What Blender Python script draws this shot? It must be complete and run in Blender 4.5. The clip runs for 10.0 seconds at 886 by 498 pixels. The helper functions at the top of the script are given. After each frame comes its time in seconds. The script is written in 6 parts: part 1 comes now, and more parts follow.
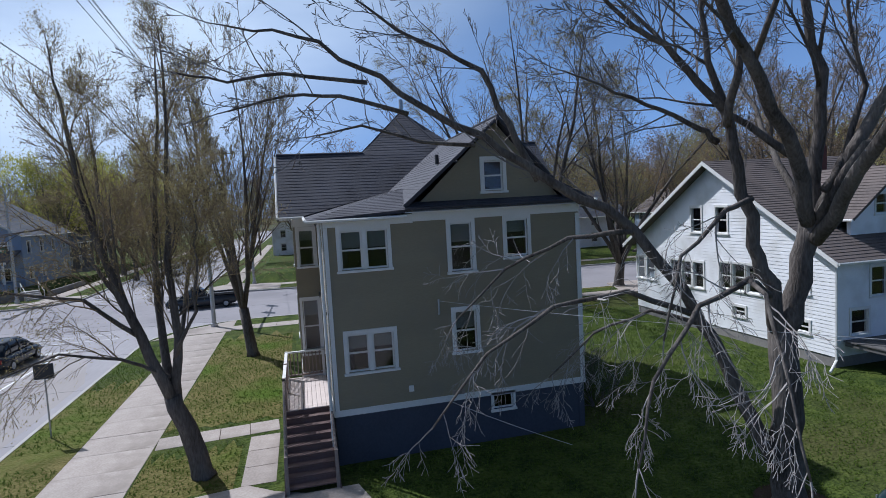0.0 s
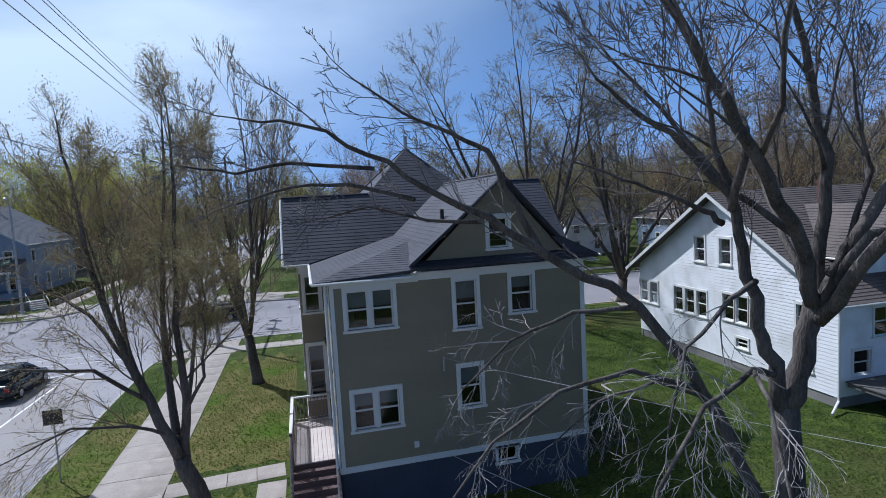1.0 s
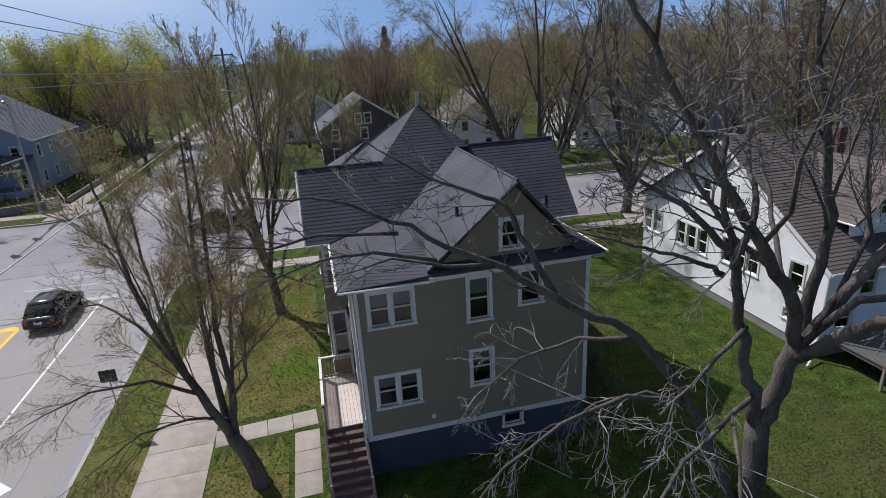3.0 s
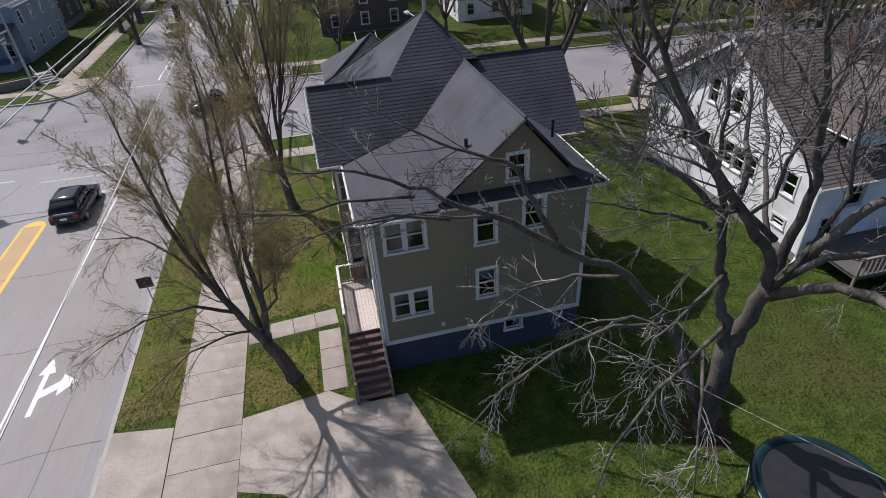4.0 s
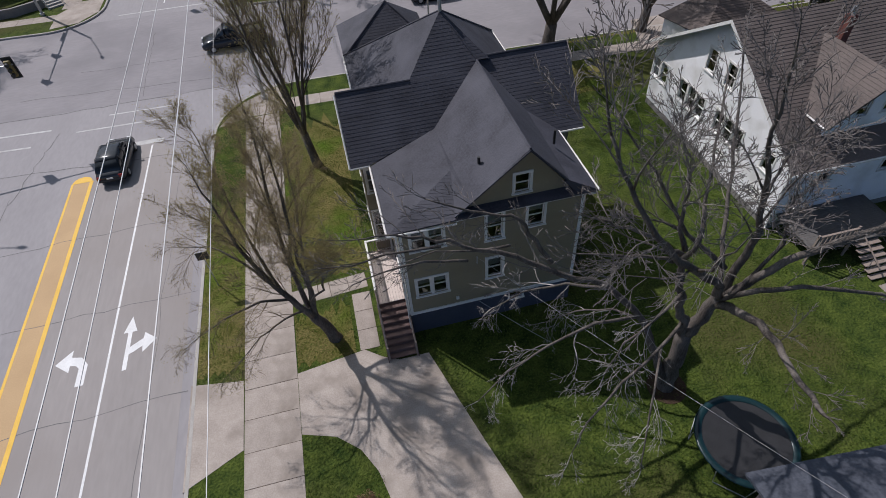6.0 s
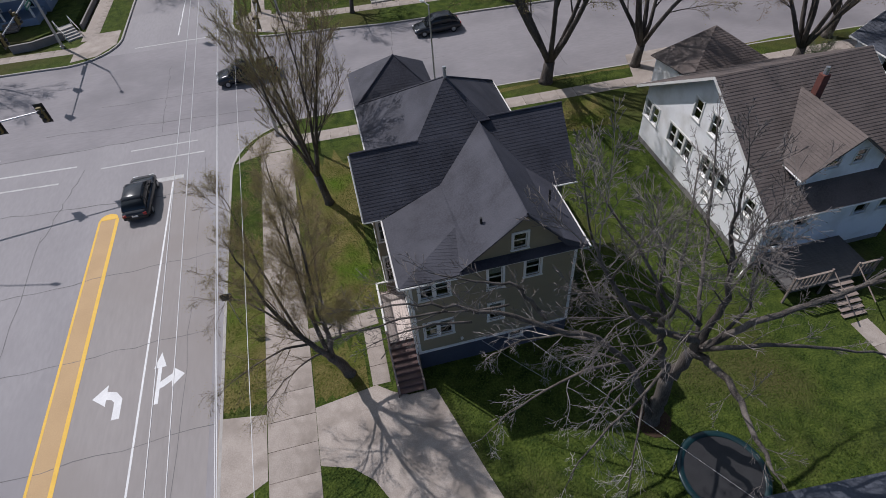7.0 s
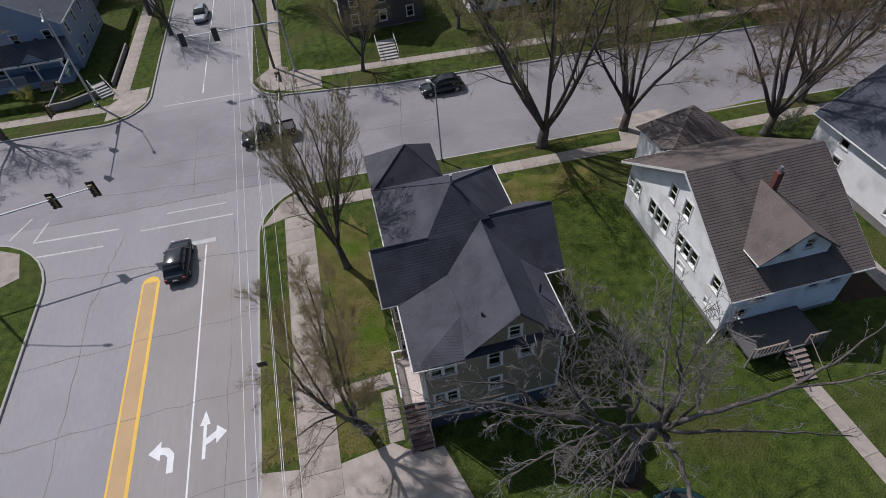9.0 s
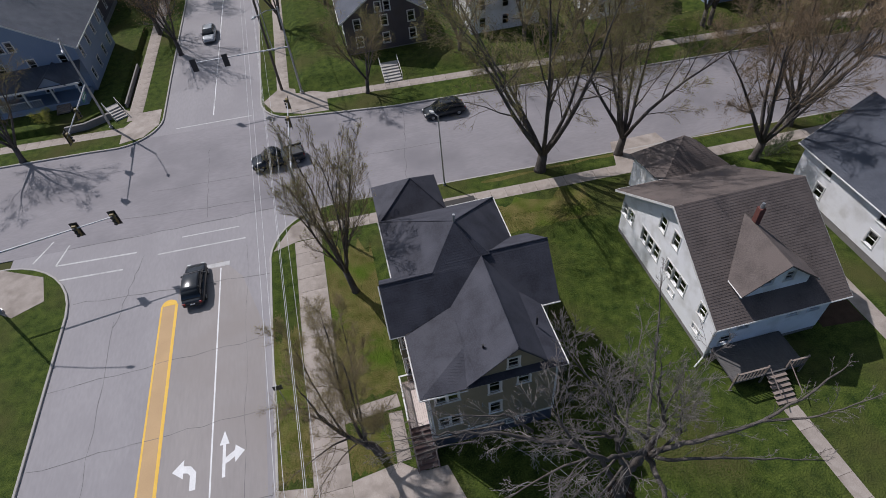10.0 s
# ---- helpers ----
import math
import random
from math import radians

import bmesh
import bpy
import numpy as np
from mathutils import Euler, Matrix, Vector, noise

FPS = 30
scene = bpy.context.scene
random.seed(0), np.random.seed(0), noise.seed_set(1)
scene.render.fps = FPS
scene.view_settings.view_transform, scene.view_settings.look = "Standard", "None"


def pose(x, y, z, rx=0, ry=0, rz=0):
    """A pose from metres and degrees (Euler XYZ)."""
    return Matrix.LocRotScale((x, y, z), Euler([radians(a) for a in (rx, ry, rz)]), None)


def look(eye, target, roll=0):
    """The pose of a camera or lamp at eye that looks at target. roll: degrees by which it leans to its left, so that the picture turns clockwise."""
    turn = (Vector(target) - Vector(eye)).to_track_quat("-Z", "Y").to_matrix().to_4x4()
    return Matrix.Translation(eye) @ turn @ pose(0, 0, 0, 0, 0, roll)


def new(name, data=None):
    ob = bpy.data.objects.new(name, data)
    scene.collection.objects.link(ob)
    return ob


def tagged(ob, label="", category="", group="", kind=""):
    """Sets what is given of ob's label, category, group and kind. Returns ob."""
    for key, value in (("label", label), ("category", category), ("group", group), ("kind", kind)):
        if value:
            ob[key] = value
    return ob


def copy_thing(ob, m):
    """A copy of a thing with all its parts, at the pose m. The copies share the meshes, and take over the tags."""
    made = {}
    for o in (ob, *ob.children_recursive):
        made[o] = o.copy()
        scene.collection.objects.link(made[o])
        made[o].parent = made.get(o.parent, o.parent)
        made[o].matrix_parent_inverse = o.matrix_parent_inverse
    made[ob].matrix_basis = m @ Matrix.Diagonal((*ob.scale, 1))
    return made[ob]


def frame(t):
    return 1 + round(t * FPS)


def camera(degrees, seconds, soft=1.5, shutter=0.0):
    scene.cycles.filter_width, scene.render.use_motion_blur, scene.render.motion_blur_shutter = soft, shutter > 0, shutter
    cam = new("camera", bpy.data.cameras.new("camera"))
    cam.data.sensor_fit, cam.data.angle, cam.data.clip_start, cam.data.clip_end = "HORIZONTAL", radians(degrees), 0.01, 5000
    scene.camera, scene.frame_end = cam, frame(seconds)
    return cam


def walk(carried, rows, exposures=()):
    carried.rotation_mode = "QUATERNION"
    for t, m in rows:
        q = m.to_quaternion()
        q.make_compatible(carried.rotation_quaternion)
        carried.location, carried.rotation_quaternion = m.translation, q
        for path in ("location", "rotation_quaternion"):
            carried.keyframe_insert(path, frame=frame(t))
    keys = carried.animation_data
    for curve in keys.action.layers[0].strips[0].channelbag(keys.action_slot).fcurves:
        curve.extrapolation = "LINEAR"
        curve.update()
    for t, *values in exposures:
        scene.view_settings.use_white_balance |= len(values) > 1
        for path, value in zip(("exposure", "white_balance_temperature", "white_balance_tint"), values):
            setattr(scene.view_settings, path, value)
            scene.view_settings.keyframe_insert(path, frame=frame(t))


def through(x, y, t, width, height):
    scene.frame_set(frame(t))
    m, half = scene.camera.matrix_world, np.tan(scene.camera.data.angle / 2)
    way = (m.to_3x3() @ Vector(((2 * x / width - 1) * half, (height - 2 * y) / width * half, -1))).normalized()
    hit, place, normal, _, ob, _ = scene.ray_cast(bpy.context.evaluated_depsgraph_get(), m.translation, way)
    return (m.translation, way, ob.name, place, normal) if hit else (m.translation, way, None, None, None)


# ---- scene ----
cam = camera(76.86, 10.0, soft=0.9)


def aim(eye, yaw, pitch, roll):
    """A pose from an eye, a heading to the left of +y, a tilt up and a roll, in degrees."""
    a, b = radians(yaw), radians(pitch)
    ahead = Vector((-math.sin(a) * math.cos(b), math.cos(a) * math.cos(b), math.sin(b)))
    return look(eye, Vector(eye) + ahead, roll)


EXPOSURES = [(0.0, 0.02, 5480, 13), (1.0, 0.03, 5280, 12), (2.0, -0.06, 5280, 13), (2.5, -0.07, 5650, 13), (4.0, -0.03, 6080, 16), (5.5, -0.2, 6080, 16), (7.0, -0.33, 6020, 16), (10.0, -0.33, 6000, 16)]
PATH = [
    (0, (0.000, 0.000, 7.411), -14.24, -4.35, -3.19),
    (0.5, (0.016, 0.027, 8.393), -14.13, -4.74, -3.15),
    (1, (0.026, 0.056, 9.390), -13.99, -5.16, -3.13),
    (1.5, (0.032, 0.084, 10.432), -13.83, -5.66, -3.11),
    (2, (0.018, 0.112, 11.529), -13.57, -7.27, -3.13),
    (2.5, (-0.020, 0.138, 12.679), -13.20, -12.56, -3.21),
    (4, (-0.239, 0.141, 16.702), -11.69, -34.38, -3.73),
    (4.5, (-0.319, 0.143, 18.143), -11.10, -41.00, -4.09),
    (5, (-0.386, 0.145, 19.617), -10.55, -46.46, -4.45),
    (5.5, (-0.421, 0.149, 21.110), -10.19, -46.57, -4.80),
    (7, (-0.369, 0.152, 25.962), -9.63, -46.51, -5.50),
    (7.5, (-0.309, 0.158, 27.613), -9.53, -46.50, -5.62),
    (8, (-0.248, 0.161, 29.272), -9.41, -46.43, -5.74),
    (8.5, (-0.190, 0.162, 30.931), -9.29, -46.42, -5.88),
    (9, (-0.135, 0.159, 32.597), -9.19, -46.35, -6.03),
    (9.5, (-0.080, 0.154, 34.260), -9.09, -46.40, -6.19),
    (10, (-0.031, 0.151, 35.918), -8.95, -46.62, -6.33),
]
walk(cam, [(t, aim(eye, yaw, pitch, roll)) for t, eye, yaw, pitch, roll in PATH], EXPOSURES)
# ---- world, sun, light ----
SUN_WAY = Vector((0.53, -0.65, -1.0)).normalized()  # the way the sunlight travels
world = bpy.data.worlds.new("sky")
scene.world = world
world.use_nodes = True
wn, wl = world.node_tree.nodes, world.node_tree.links
wn.clear()
w_out, w_bg = wn.new("ShaderNodeOutputWorld"), wn.new("ShaderNodeBackground")
sky = wn.new("ShaderNodeTexSky")
sky.sky_type, sky.sun_disc = "NISHITA", False
sky.sun_elevation, sky.sun_rotation = math.asin(-SUN_WAY.z), math.atan2(-SUN_WAY.x, -SUN_WAY.y) % (2 * math.pi)
sky.air_density, sky.dust_density, sky.ozone_density = 1.0, 0.4, 3.5


def sky_node(kind, **values):
    node = wn.new(kind)
    for key, v in values.items():
        node.inputs[int(key[1:])].default_value = v
    return node


def sky_math(op, a, b):
    node = wn.new("ShaderNodeMath")
    node.operation, node.use_clamp = op, True
    for k, v in enumerate((a, b)):
        if isinstance(v, float):
            node.inputs[k].default_value = v
        else:
            wl.new(v, node.inputs[k])
    return node.outputs[0]


# thin bright haze round the sun, streaked by a soft noise, and a pale band of air above the horizon
w_coord, w_map, w_noise = wn.new("ShaderNodeTexCoord"), wn.new("ShaderNodeMapping"), wn.new("ShaderNodeTexNoise")
w_map.inputs["Scale"].default_value = (1.0, 1.2, 3.2)
w_noise.inputs["Scale"].default_value, w_noise.inputs["Detail"].default_value = 1.6, 5.0
wl.new(w_coord.outputs["Generated"], w_map.inputs[0])
wl.new(w_map.outputs[0], w_noise.inputs[0])
w_dot = wn.new("ShaderNodeVectorMath")
w_dot.operation = "DOT_PRODUCT"
w_dot.inputs[1].default_value = -SUN_WAY
wl.new(w_coord.outputs["Generated"], w_dot.inputs[0])
w_glow = sky_node("ShaderNodeMapRange", i1=0.46, i2=0.80)
w_glow.interpolation_type = "SMOOTHSTEP"
wl.new(w_dot.outputs["Value"], w_glow.inputs[0])
w_wisp = sky_node("ShaderNodeMapRange", i1=0.35, i2=0.62, i3=0.45, i4=1.0)
wl.new(w_noise.outputs[0], w_wisp.inputs[0])
w_sep = wn.new("ShaderNodeSeparateXYZ")
wl.new(w_coord.outputs["Generated"], w_sep.inputs[0])
w_low = sky_node("ShaderNodeMapRange", i1=0.0, i2=0.60, i3=0.72, i4=0.0)
wl.new(w_sep.outputs[2], w_low.inputs[0])
w_air, w_mix = wn.new("ShaderNodeMix"), wn.new("ShaderNodeMix")
w_air.data_type = w_mix.data_type = "RGBA"
w_air.inputs[7].default_value = (10.0, 17.0, 30.0, 1)
w_mix.inputs[7].default_value = (24.5, 27.5, 30.0, 1)
wl.new(w_low.outputs[0], w_air.inputs[0])
wl.new(sky.outputs[0], w_air.inputs[6])
wl.new(sky_math("MULTIPLY", w_glow.outputs[0], w_wisp.outputs[0]), w_mix.inputs[0])
wl.new(w_air.outputs[2], w_mix.inputs[6])
wl.new(w_mix.outputs[2], w_bg.inputs[0])
w_bg.inputs[1].default_value = 0.030
wl.new(w_bg.outputs[0], w_out.inputs[0])
sun = new("sun", bpy.data.lights.new("sun", "SUN"))
sun.data.energy, sun.data.angle, sun.data.color = 4.6, radians(0.6), (1.0, 0.94, 0.86)
sun.matrix_world = look((0, 0, 60), Vector((0, 0, 60)) + SUN_WAY)


# ---- materials ----
def lin(r, g, b):
    return tuple(((c / 255) / 12.92 if c / 255 <= 0.04045 else ((c / 255 + 0.055) / 1.055) ** 2.4) for c in (r, g, b)) + (1,)


def material(name, a, b, scale=1.0, fine=30.0, rough=0.8, metal=0.0, bump=0.2, spread=0.0, streak=(1, 1, 1), third=None, third_scale=0.3, transmission=0.0, contrast=0.25, depth=0.02, through=0.0):
    """Two base colours mixed by a coarse and a fine noise, an optional third for large stains; spread: change from object to object."""
    m = bpy.data.materials.new(name)
    m.use_nodes = True
    n, k = m.node_tree.nodes, m.node_tree.links
    p = n["Principled BSDF"]
    p.inputs["Roughness"].default_value, p.inputs["Metallic"].default_value = rough, metal
    p.inputs["Transmission Weight"].default_value = transmission
    co, mp = n.new("ShaderNodeTexCoord"), n.new("ShaderNodeMapping")
    mp.inputs["Scale"].default_value = streak
    k.new(co.outputs["Object"], mp.inputs[0])
    big, small = n.new("ShaderNodeTexNoise"), n.new("ShaderNodeTexNoise")
    for tex, s, d in ((big, scale, 5), (small, fine, 3)):
        tex.inputs["Scale"].default_value, tex.inputs["Detail"].default_value = s, d
        k.new(mp.outputs[0], tex.inputs[0])
    add = n.new("ShaderNodeMath")
    add.operation = "MULTIPLY_ADD"
    add.inputs[1].default_value = 0.45
    k.new(small.outputs[0], add.inputs[0])
    half = n.new("ShaderNodeMath")
    half.operation = "MULTIPLY"
    half.inputs[1].default_value = 0.55
    k.new(big.outputs[0], half.inputs[0])
    k.new(half.outputs[0], add.inputs[2])
    fac = n.new("ShaderNodeMapRange")
    fac.inputs[1].default_value, fac.inputs[2].default_value = 0.5 - contrast, 0.5 + contrast
    k.new(add.outputs[0], fac.inputs[0])
    mix = n.new("ShaderNodeMix")
    mix.data_type = "RGBA"
    mix.inputs[6].default_value, mix.inputs[7].default_value = a, b
    k.new(fac.outputs[0], mix.inputs[0])
    colour = mix.outputs[2]
    if third:
        st, rp, mx = n.new("ShaderNodeTexNoise"), n.new("ShaderNodeMapRange"), n.new("ShaderNodeMix")
        st.inputs["Scale"].default_value, st.inputs["Detail"].default_value = third_scale, 6
        k.new(co.outputs["Object"], st.inputs[0])
        rp.inputs[1].default_value, rp.inputs[2].default_value = 0.48, 0.68
        k.new(st.outputs[0], rp.inputs[0])
        mx.data_type = "RGBA"
        mx.inputs[7].default_value = third
        k.new(rp.outputs[0], mx.inputs[0])
        k.new(colour, mx.inputs[6])
        colour = mx.outputs[2]
    if spread:
        info, hsv, rng = n.new("ShaderNodeObjectInfo"), n.new("ShaderNodeHueSaturation"), n.new("ShaderNodeMapRange")
        rng.inputs[3].default_value, rng.inputs[4].default_value = 1 - spread, 1 + spread
        k.new(info.outputs["Random"], rng.inputs[0])
        k.new(rng.outputs[0], hsv.inputs["Value"])
        k.new(colour, hsv.inputs["Color"])
        colour = hsv.outputs[0]
    k.new(colour, p.inputs["Base Color"])
    if bump:
        bp = n.new("ShaderNodeBump")
        bp.inputs["Strength"].default_value, bp.inputs["Distance"].default_value = bump, depth
        k.new(small.outputs[0], bp.inputs["Height"])
        k.new(bp.outputs[0], p.inputs["Normal"])
    if through:
        tl, ms = n.new("ShaderNodeBsdfTranslucent"), n.new("ShaderNodeMixShader")
        k.new(colour, tl.inputs["Color"])
        ms.inputs[0].default_value = through
        k.new(p.outputs[0], ms.inputs[1])
        k.new(tl.outputs[0], ms.inputs[2])
        k.new(ms.outputs[0], n["Material Output"].inputs[0])
    return m


def rgb(r, g, b):
    return (r, g, b, 1)


M = {
    "grass": material("lawn grass", rgb(0.018, 0.036, 0.007), rgb(0.086, 0.114, 0.021), 1.3, 9.0, 0.95, bump=1.0, third=rgb(0.072, 0.072, 0.024), third_scale=0.13, contrast=0.14, depth=0.12),
    "dry_grass": material("worn olive grass", rgb(0.070, 0.076, 0.014), rgb(0.175, 0.145, 0.055), 0.9, 9.0, 0.95, bump=1.0, third=rgb(0.070, 0.115, 0.010), third_scale=0.28, contrast=0.14, depth=0.12),
    "field": material("far ground", rgb(0.045, 0.055, 0.016), rgb(0.085, 0.078, 0.04), 0.03, 0.8, 0.95, bump=0.2, third=rgb(0.075, 0.065, 0.045), third_scale=0.012),
    "blade": material("grass blades", rgb(0.040, 0.080, 0.010), rgb(0.14, 0.19, 0.035), 0.8, 6.0, 0.8, bump=0, through=0.35),
    "road": material("pale worn concrete road", rgb(0.242, 0.230, 0.238), rgb(0.315, 0.300, 0.308), 0.22, 5.0, 0.85, bump=0.06, streak=(1, 0.3, 1), third=rgb(0.245, 0.232, 0.240), third_scale=0.12, contrast=0.22),
    "cross": material("grey asphalt street", rgb(0.200, 0.188, 0.198), rgb(0.272, 0.256, 0.266), 0.22, 5.0, 0.85, bump=0.06, streak=(0.3, 1, 1), third=rgb(0.178, 0.168, 0.178), third_scale=0.12, contrast=0.22),
    "walk": material("pavement concrete", rgb(0.275, 0.235, 0.203), rgb(0.41, 0.36, 0.318), 0.9, 16.0, 0.9, bump=0.2, spread=0.08, third=rgb(0.235, 0.20, 0.17), third_scale=0.6, contrast=0.16),
    "kerb": material("kerb concrete", rgb(0.30, 0.28, 0.26), rgb(0.44, 0.42, 0.39), 1.2, 20.0, 0.9, bump=0.2),
    "tar": material("tar crack filler", rgb(0.09, 0.088, 0.088), rgb(0.17, 0.165, 0.165), 2.0, 20.0, 0.8, bump=0.1),
    "worn_line": material("worn white road paint", rgb(0.30, 0.29, 0.285), rgb(0.62, 0.62, 0.61), 1.6, 14.0, 0.8, bump=0.1),
    "road_tan": material("warm worn concrete lane", rgb(0.250, 0.230, 0.222), rgb(0.318, 0.293, 0.282), 0.22, 5.0, 0.85, bump=0.06, streak=(1, 0.2, 1), third=rgb(0.262, 0.236, 0.222), third_scale=0.12, contrast=0.22),
    "white_line": material("white road paint", rgb(0.55, 0.55, 0.55), rgb(0.82, 0.82, 0.82), 1.2, 18.0, 0.7, bump=0.05),
    "yellow_line": material("yellow road paint", rgb(0.62, 0.36, 0.03), rgb(0.80, 0.50, 0.06), 1.0, 18.0, 0.7, bump=0.05),
    "median": material("tan painted median", rgb(0.40, 0.265, 0.135), rgb(0.52, 0.355, 0.185), 0.5, 14.0, 0.8, bump=0.1),
    "siding": material("olive painted clapboard", rgb(0.212, 0.180, 0.114), rgb(0.276, 0.236, 0.152), 0.5, 24.0, 0.62, bump=0.08, streak=(0.4, 0.4, 3), third=rgb(0.225, 0.192, 0.130), third_scale=0.9),
    "trim": material("off-white painted trim", rgb(0.62, 0.61, 0.57), rgb(0.76, 0.75, 0.72), 1.0, 30.0, 0.55, bump=0.05),
    "footing": material("blue-grey painted foundation", rgb(0.040, 0.046, 0.066), rgb(0.070, 0.078, 0.102), 0.8, 16.0, 0.85, bump=0.3),
    "shingle": material("charcoal asphalt shingles", rgb(0.024, 0.0245, 0.034), rgb(0.055, 0.056, 0.073), 0.9, 11.0, 0.8, bump=0.6, third=rgb(0.059, 0.060, 0.076), third_scale=0.5, contrast=0.16),
    "brown_shingle": material("brown asphalt shingles", rgb(0.070, 0.056, 0.051), rgb(0.145, 0.118, 0.106), 0.9, 11.0, 0.85, bump=0.6, third=rgb(0.125, 0.10, 0.09), third_scale=0.5, contrast=0.16),
    "dark_shingle": material("dark blue-grey shingles", rgb(0.040, 0.046, 0.062), rgb(0.085, 0.095, 0.12), 0.8, 11.0, 0.8, bump=0.5, contrast=0.16),
    "white_siding": material("white clapboard", rgb(0.74, 0.74, 0.74), rgb(0.86, 0.86, 0.87), 0.6, 24.0, 0.6, bump=0.08, third=rgb(0.64, 0.63, 0.61), third_scale=0.7),
    "blue_siding": material("pale blue-grey clapboard", rgb(0.20, 0.26, 0.35), rgb(0.29, 0.35, 0.45), 0.5, 20.0, 0.6, bump=0.08),
    "dark_siding": material("dark brown siding", rgb(0.06, 0.05, 0.05), rgb(0.12, 0.10, 0.10), 0.5, 20.0, 0.7, bump=0.1),
    "deck": material("weathered pale deck boards", rgb(0.50, 0.42, 0.38), rgb(0.68, 0.60, 0.55), 1.5, 22.0, 0.8, bump=0.2, streak=(1, 4, 1)),
    "stair": material("brown stained stair boards", rgb(0.10, 0.062, 0.055), rgb(0.17, 0.11, 0.10), 1.5, 22.0, 0.75, bump=0.2, streak=(1, 4, 1)),
    # the house's shade over this porch is put into the dark grey
    "shade_deck": material("grey deck boards darkened for house shade", rgb(0.075, 0.070, 0.068), rgb(0.135, 0.128, 0.122), 1.5, 22.0, 0.85, bump=0.2, streak=(4, 1, 1)),
    "baluster": material("grey-brown rail wood", rgb(0.20, 0.155, 0.13), rgb(0.32, 0.26, 0.22), 2.0, 22.0, 0.75, bump=0.1),
    "blind": material("grey window blind", rgb(0.17, 0.17, 0.17), rgb(0.24, 0.24, 0.235), 1.0, 8.0, 0.8, bump=0),
    # the gloom of unlit rooms is put into this near-black colour
    "room": material("near-black unlit-room filler", rgb(0.035, 0.033, 0.031), rgb(0.06, 0.056, 0.052), 0.5, 4.0, 0.9, bump=0),
    "bark": material("grey-brown bark", rgb(0.050, 0.042, 0.037), rgb(0.175, 0.155, 0.138), 2.2, 22.0, 0.92, bump=0.9, streak=(1, 1, 0.22), contrast=0.17, depth=0.04),
    "twig": material("grey twig bark", rgb(0.088, 0.077, 0.070), rgb(0.235, 0.210, 0.195), 1.2, 14.0, 0.85, bump=0, spread=0.1),
    "pale_twig": material("pale dead twigs", rgb(0.22, 0.20, 0.185), rgb(0.44, 0.41, 0.385), 1.2, 14.0, 0.85, bump=0),
    "tan_twig": material("tan-brown twig bark", rgb(0.125, 0.092, 0.058), rgb(0.285, 0.220, 0.145), 1.2, 14.0, 0.85, bump=0),
    "tan_bud": material("olive-tan opening buds", rgb(0.24, 0.190, 0.085), rgb(0.36, 0.30, 0.13), 0.8, 4.0, 0.8, bump=0, through=0.4),
    "bud": material("olive spring buds", rgb(0.20, 0.185, 0.055), rgb(0.33, 0.30, 0.105), 0.5, 3.0, 0.7, bump=0, spread=0.12, through=0.45),
    "leaf": material("fresh yellow-green leaves", rgb(0.30, 0.31, 0.045), rgb(0.48, 0.46, 0.10), 0.4, 3.0, 0.7, bump=0, spread=0.12, through=0.6),
    "rust_bud": material("rust-brown spring buds", rgb(0.20, 0.13, 0.075), rgb(0.32, 0.22, 0.12), 0.5, 3.0, 0.8, bump=0, spread=0.12, through=0.4),
    "needle": material("dark green needles", rgb(0.014, 0.030, 0.014), rgb(0.03, 0.055, 0.022), 1.0, 6.0, 0.8, bump=0),
    "metal": material("galvanised steel", rgb(0.33, 0.34, 0.35), rgb(0.45, 0.46, 0.47), 2.0, 20.0, 0.45, metal=0.7, bump=0.05),
    "black": material("black plastic", rgb(0.012, 0.012, 0.013), rgb(0.03, 0.03, 0.032), 2.0, 20.0, 0.5, bump=0.05),
    "signal": material("yellow-brown signal housing", rgb(0.16, 0.12, 0.04), rgb(0.24, 0.18, 0.06), 2.0, 20.0, 0.5, bump=0.05),
    "wood_pole": material("brown utility pole wood", rgb(0.09, 0.07, 0.055), rgb(0.16, 0.13, 0.10), 1.5, 20.0, 0.9, bump=0.3, streak=(1, 1, 0.1)),
    "cable": material("pale cable jacket", rgb(0.42, 0.42, 0.42), rgb(0.55, 0.55, 0.55), 2.0, 9.0, 0.5, bump=0),
    "brick": material("red chimney brick", rgb(0.10, 0.035, 0.028), rgb(0.17, 0.06, 0.045), 2.0, 18.0, 0.85, bump=0.4),
    "sign_green": material("green street sign", rgb(0.01, 0.13, 0.09), rgb(0.015, 0.17, 0.12), 2.0, 10.0, 0.5, bump=0),
    "car_black": material("dark grey car paint", rgb(0.020, 0.022, 0.026), rgb(0.030, 0.033, 0.038), 1.0, 8.0, 0.18, bump=0),
    "car_teal": material("teal safety pad", rgb(0.005, 0.020, 0.024), rgb(0.009, 0.034, 0.038), 1.0, 8.0, 0.3, bump=0),
    "car_white": material("silver car paint", rgb(0.42, 0.43, 0.44), rgb(0.5, 0.51, 0.52), 1.0, 8.0, 0.25, metal=0.4, bump=0),
    "rubber": material("tyre rubber", rgb(0.015, 0.015, 0.015), rgb(0.03, 0.03, 0.03), 3.0, 20.0, 0.9, bump=0.1),
    "lamp_red": material("red tail lamp", rgb(0.25, 0.01, 0.01), rgb(0.32, 0.015, 0.015), 2.0, 9.0, 0.25, bump=0),
    "lamp_clear": material("clear head lamp", rgb(0.6, 0.6, 0.6), rgb(0.75, 0.75, 0.75), 2.0, 9.0, 0.15, bump=0),
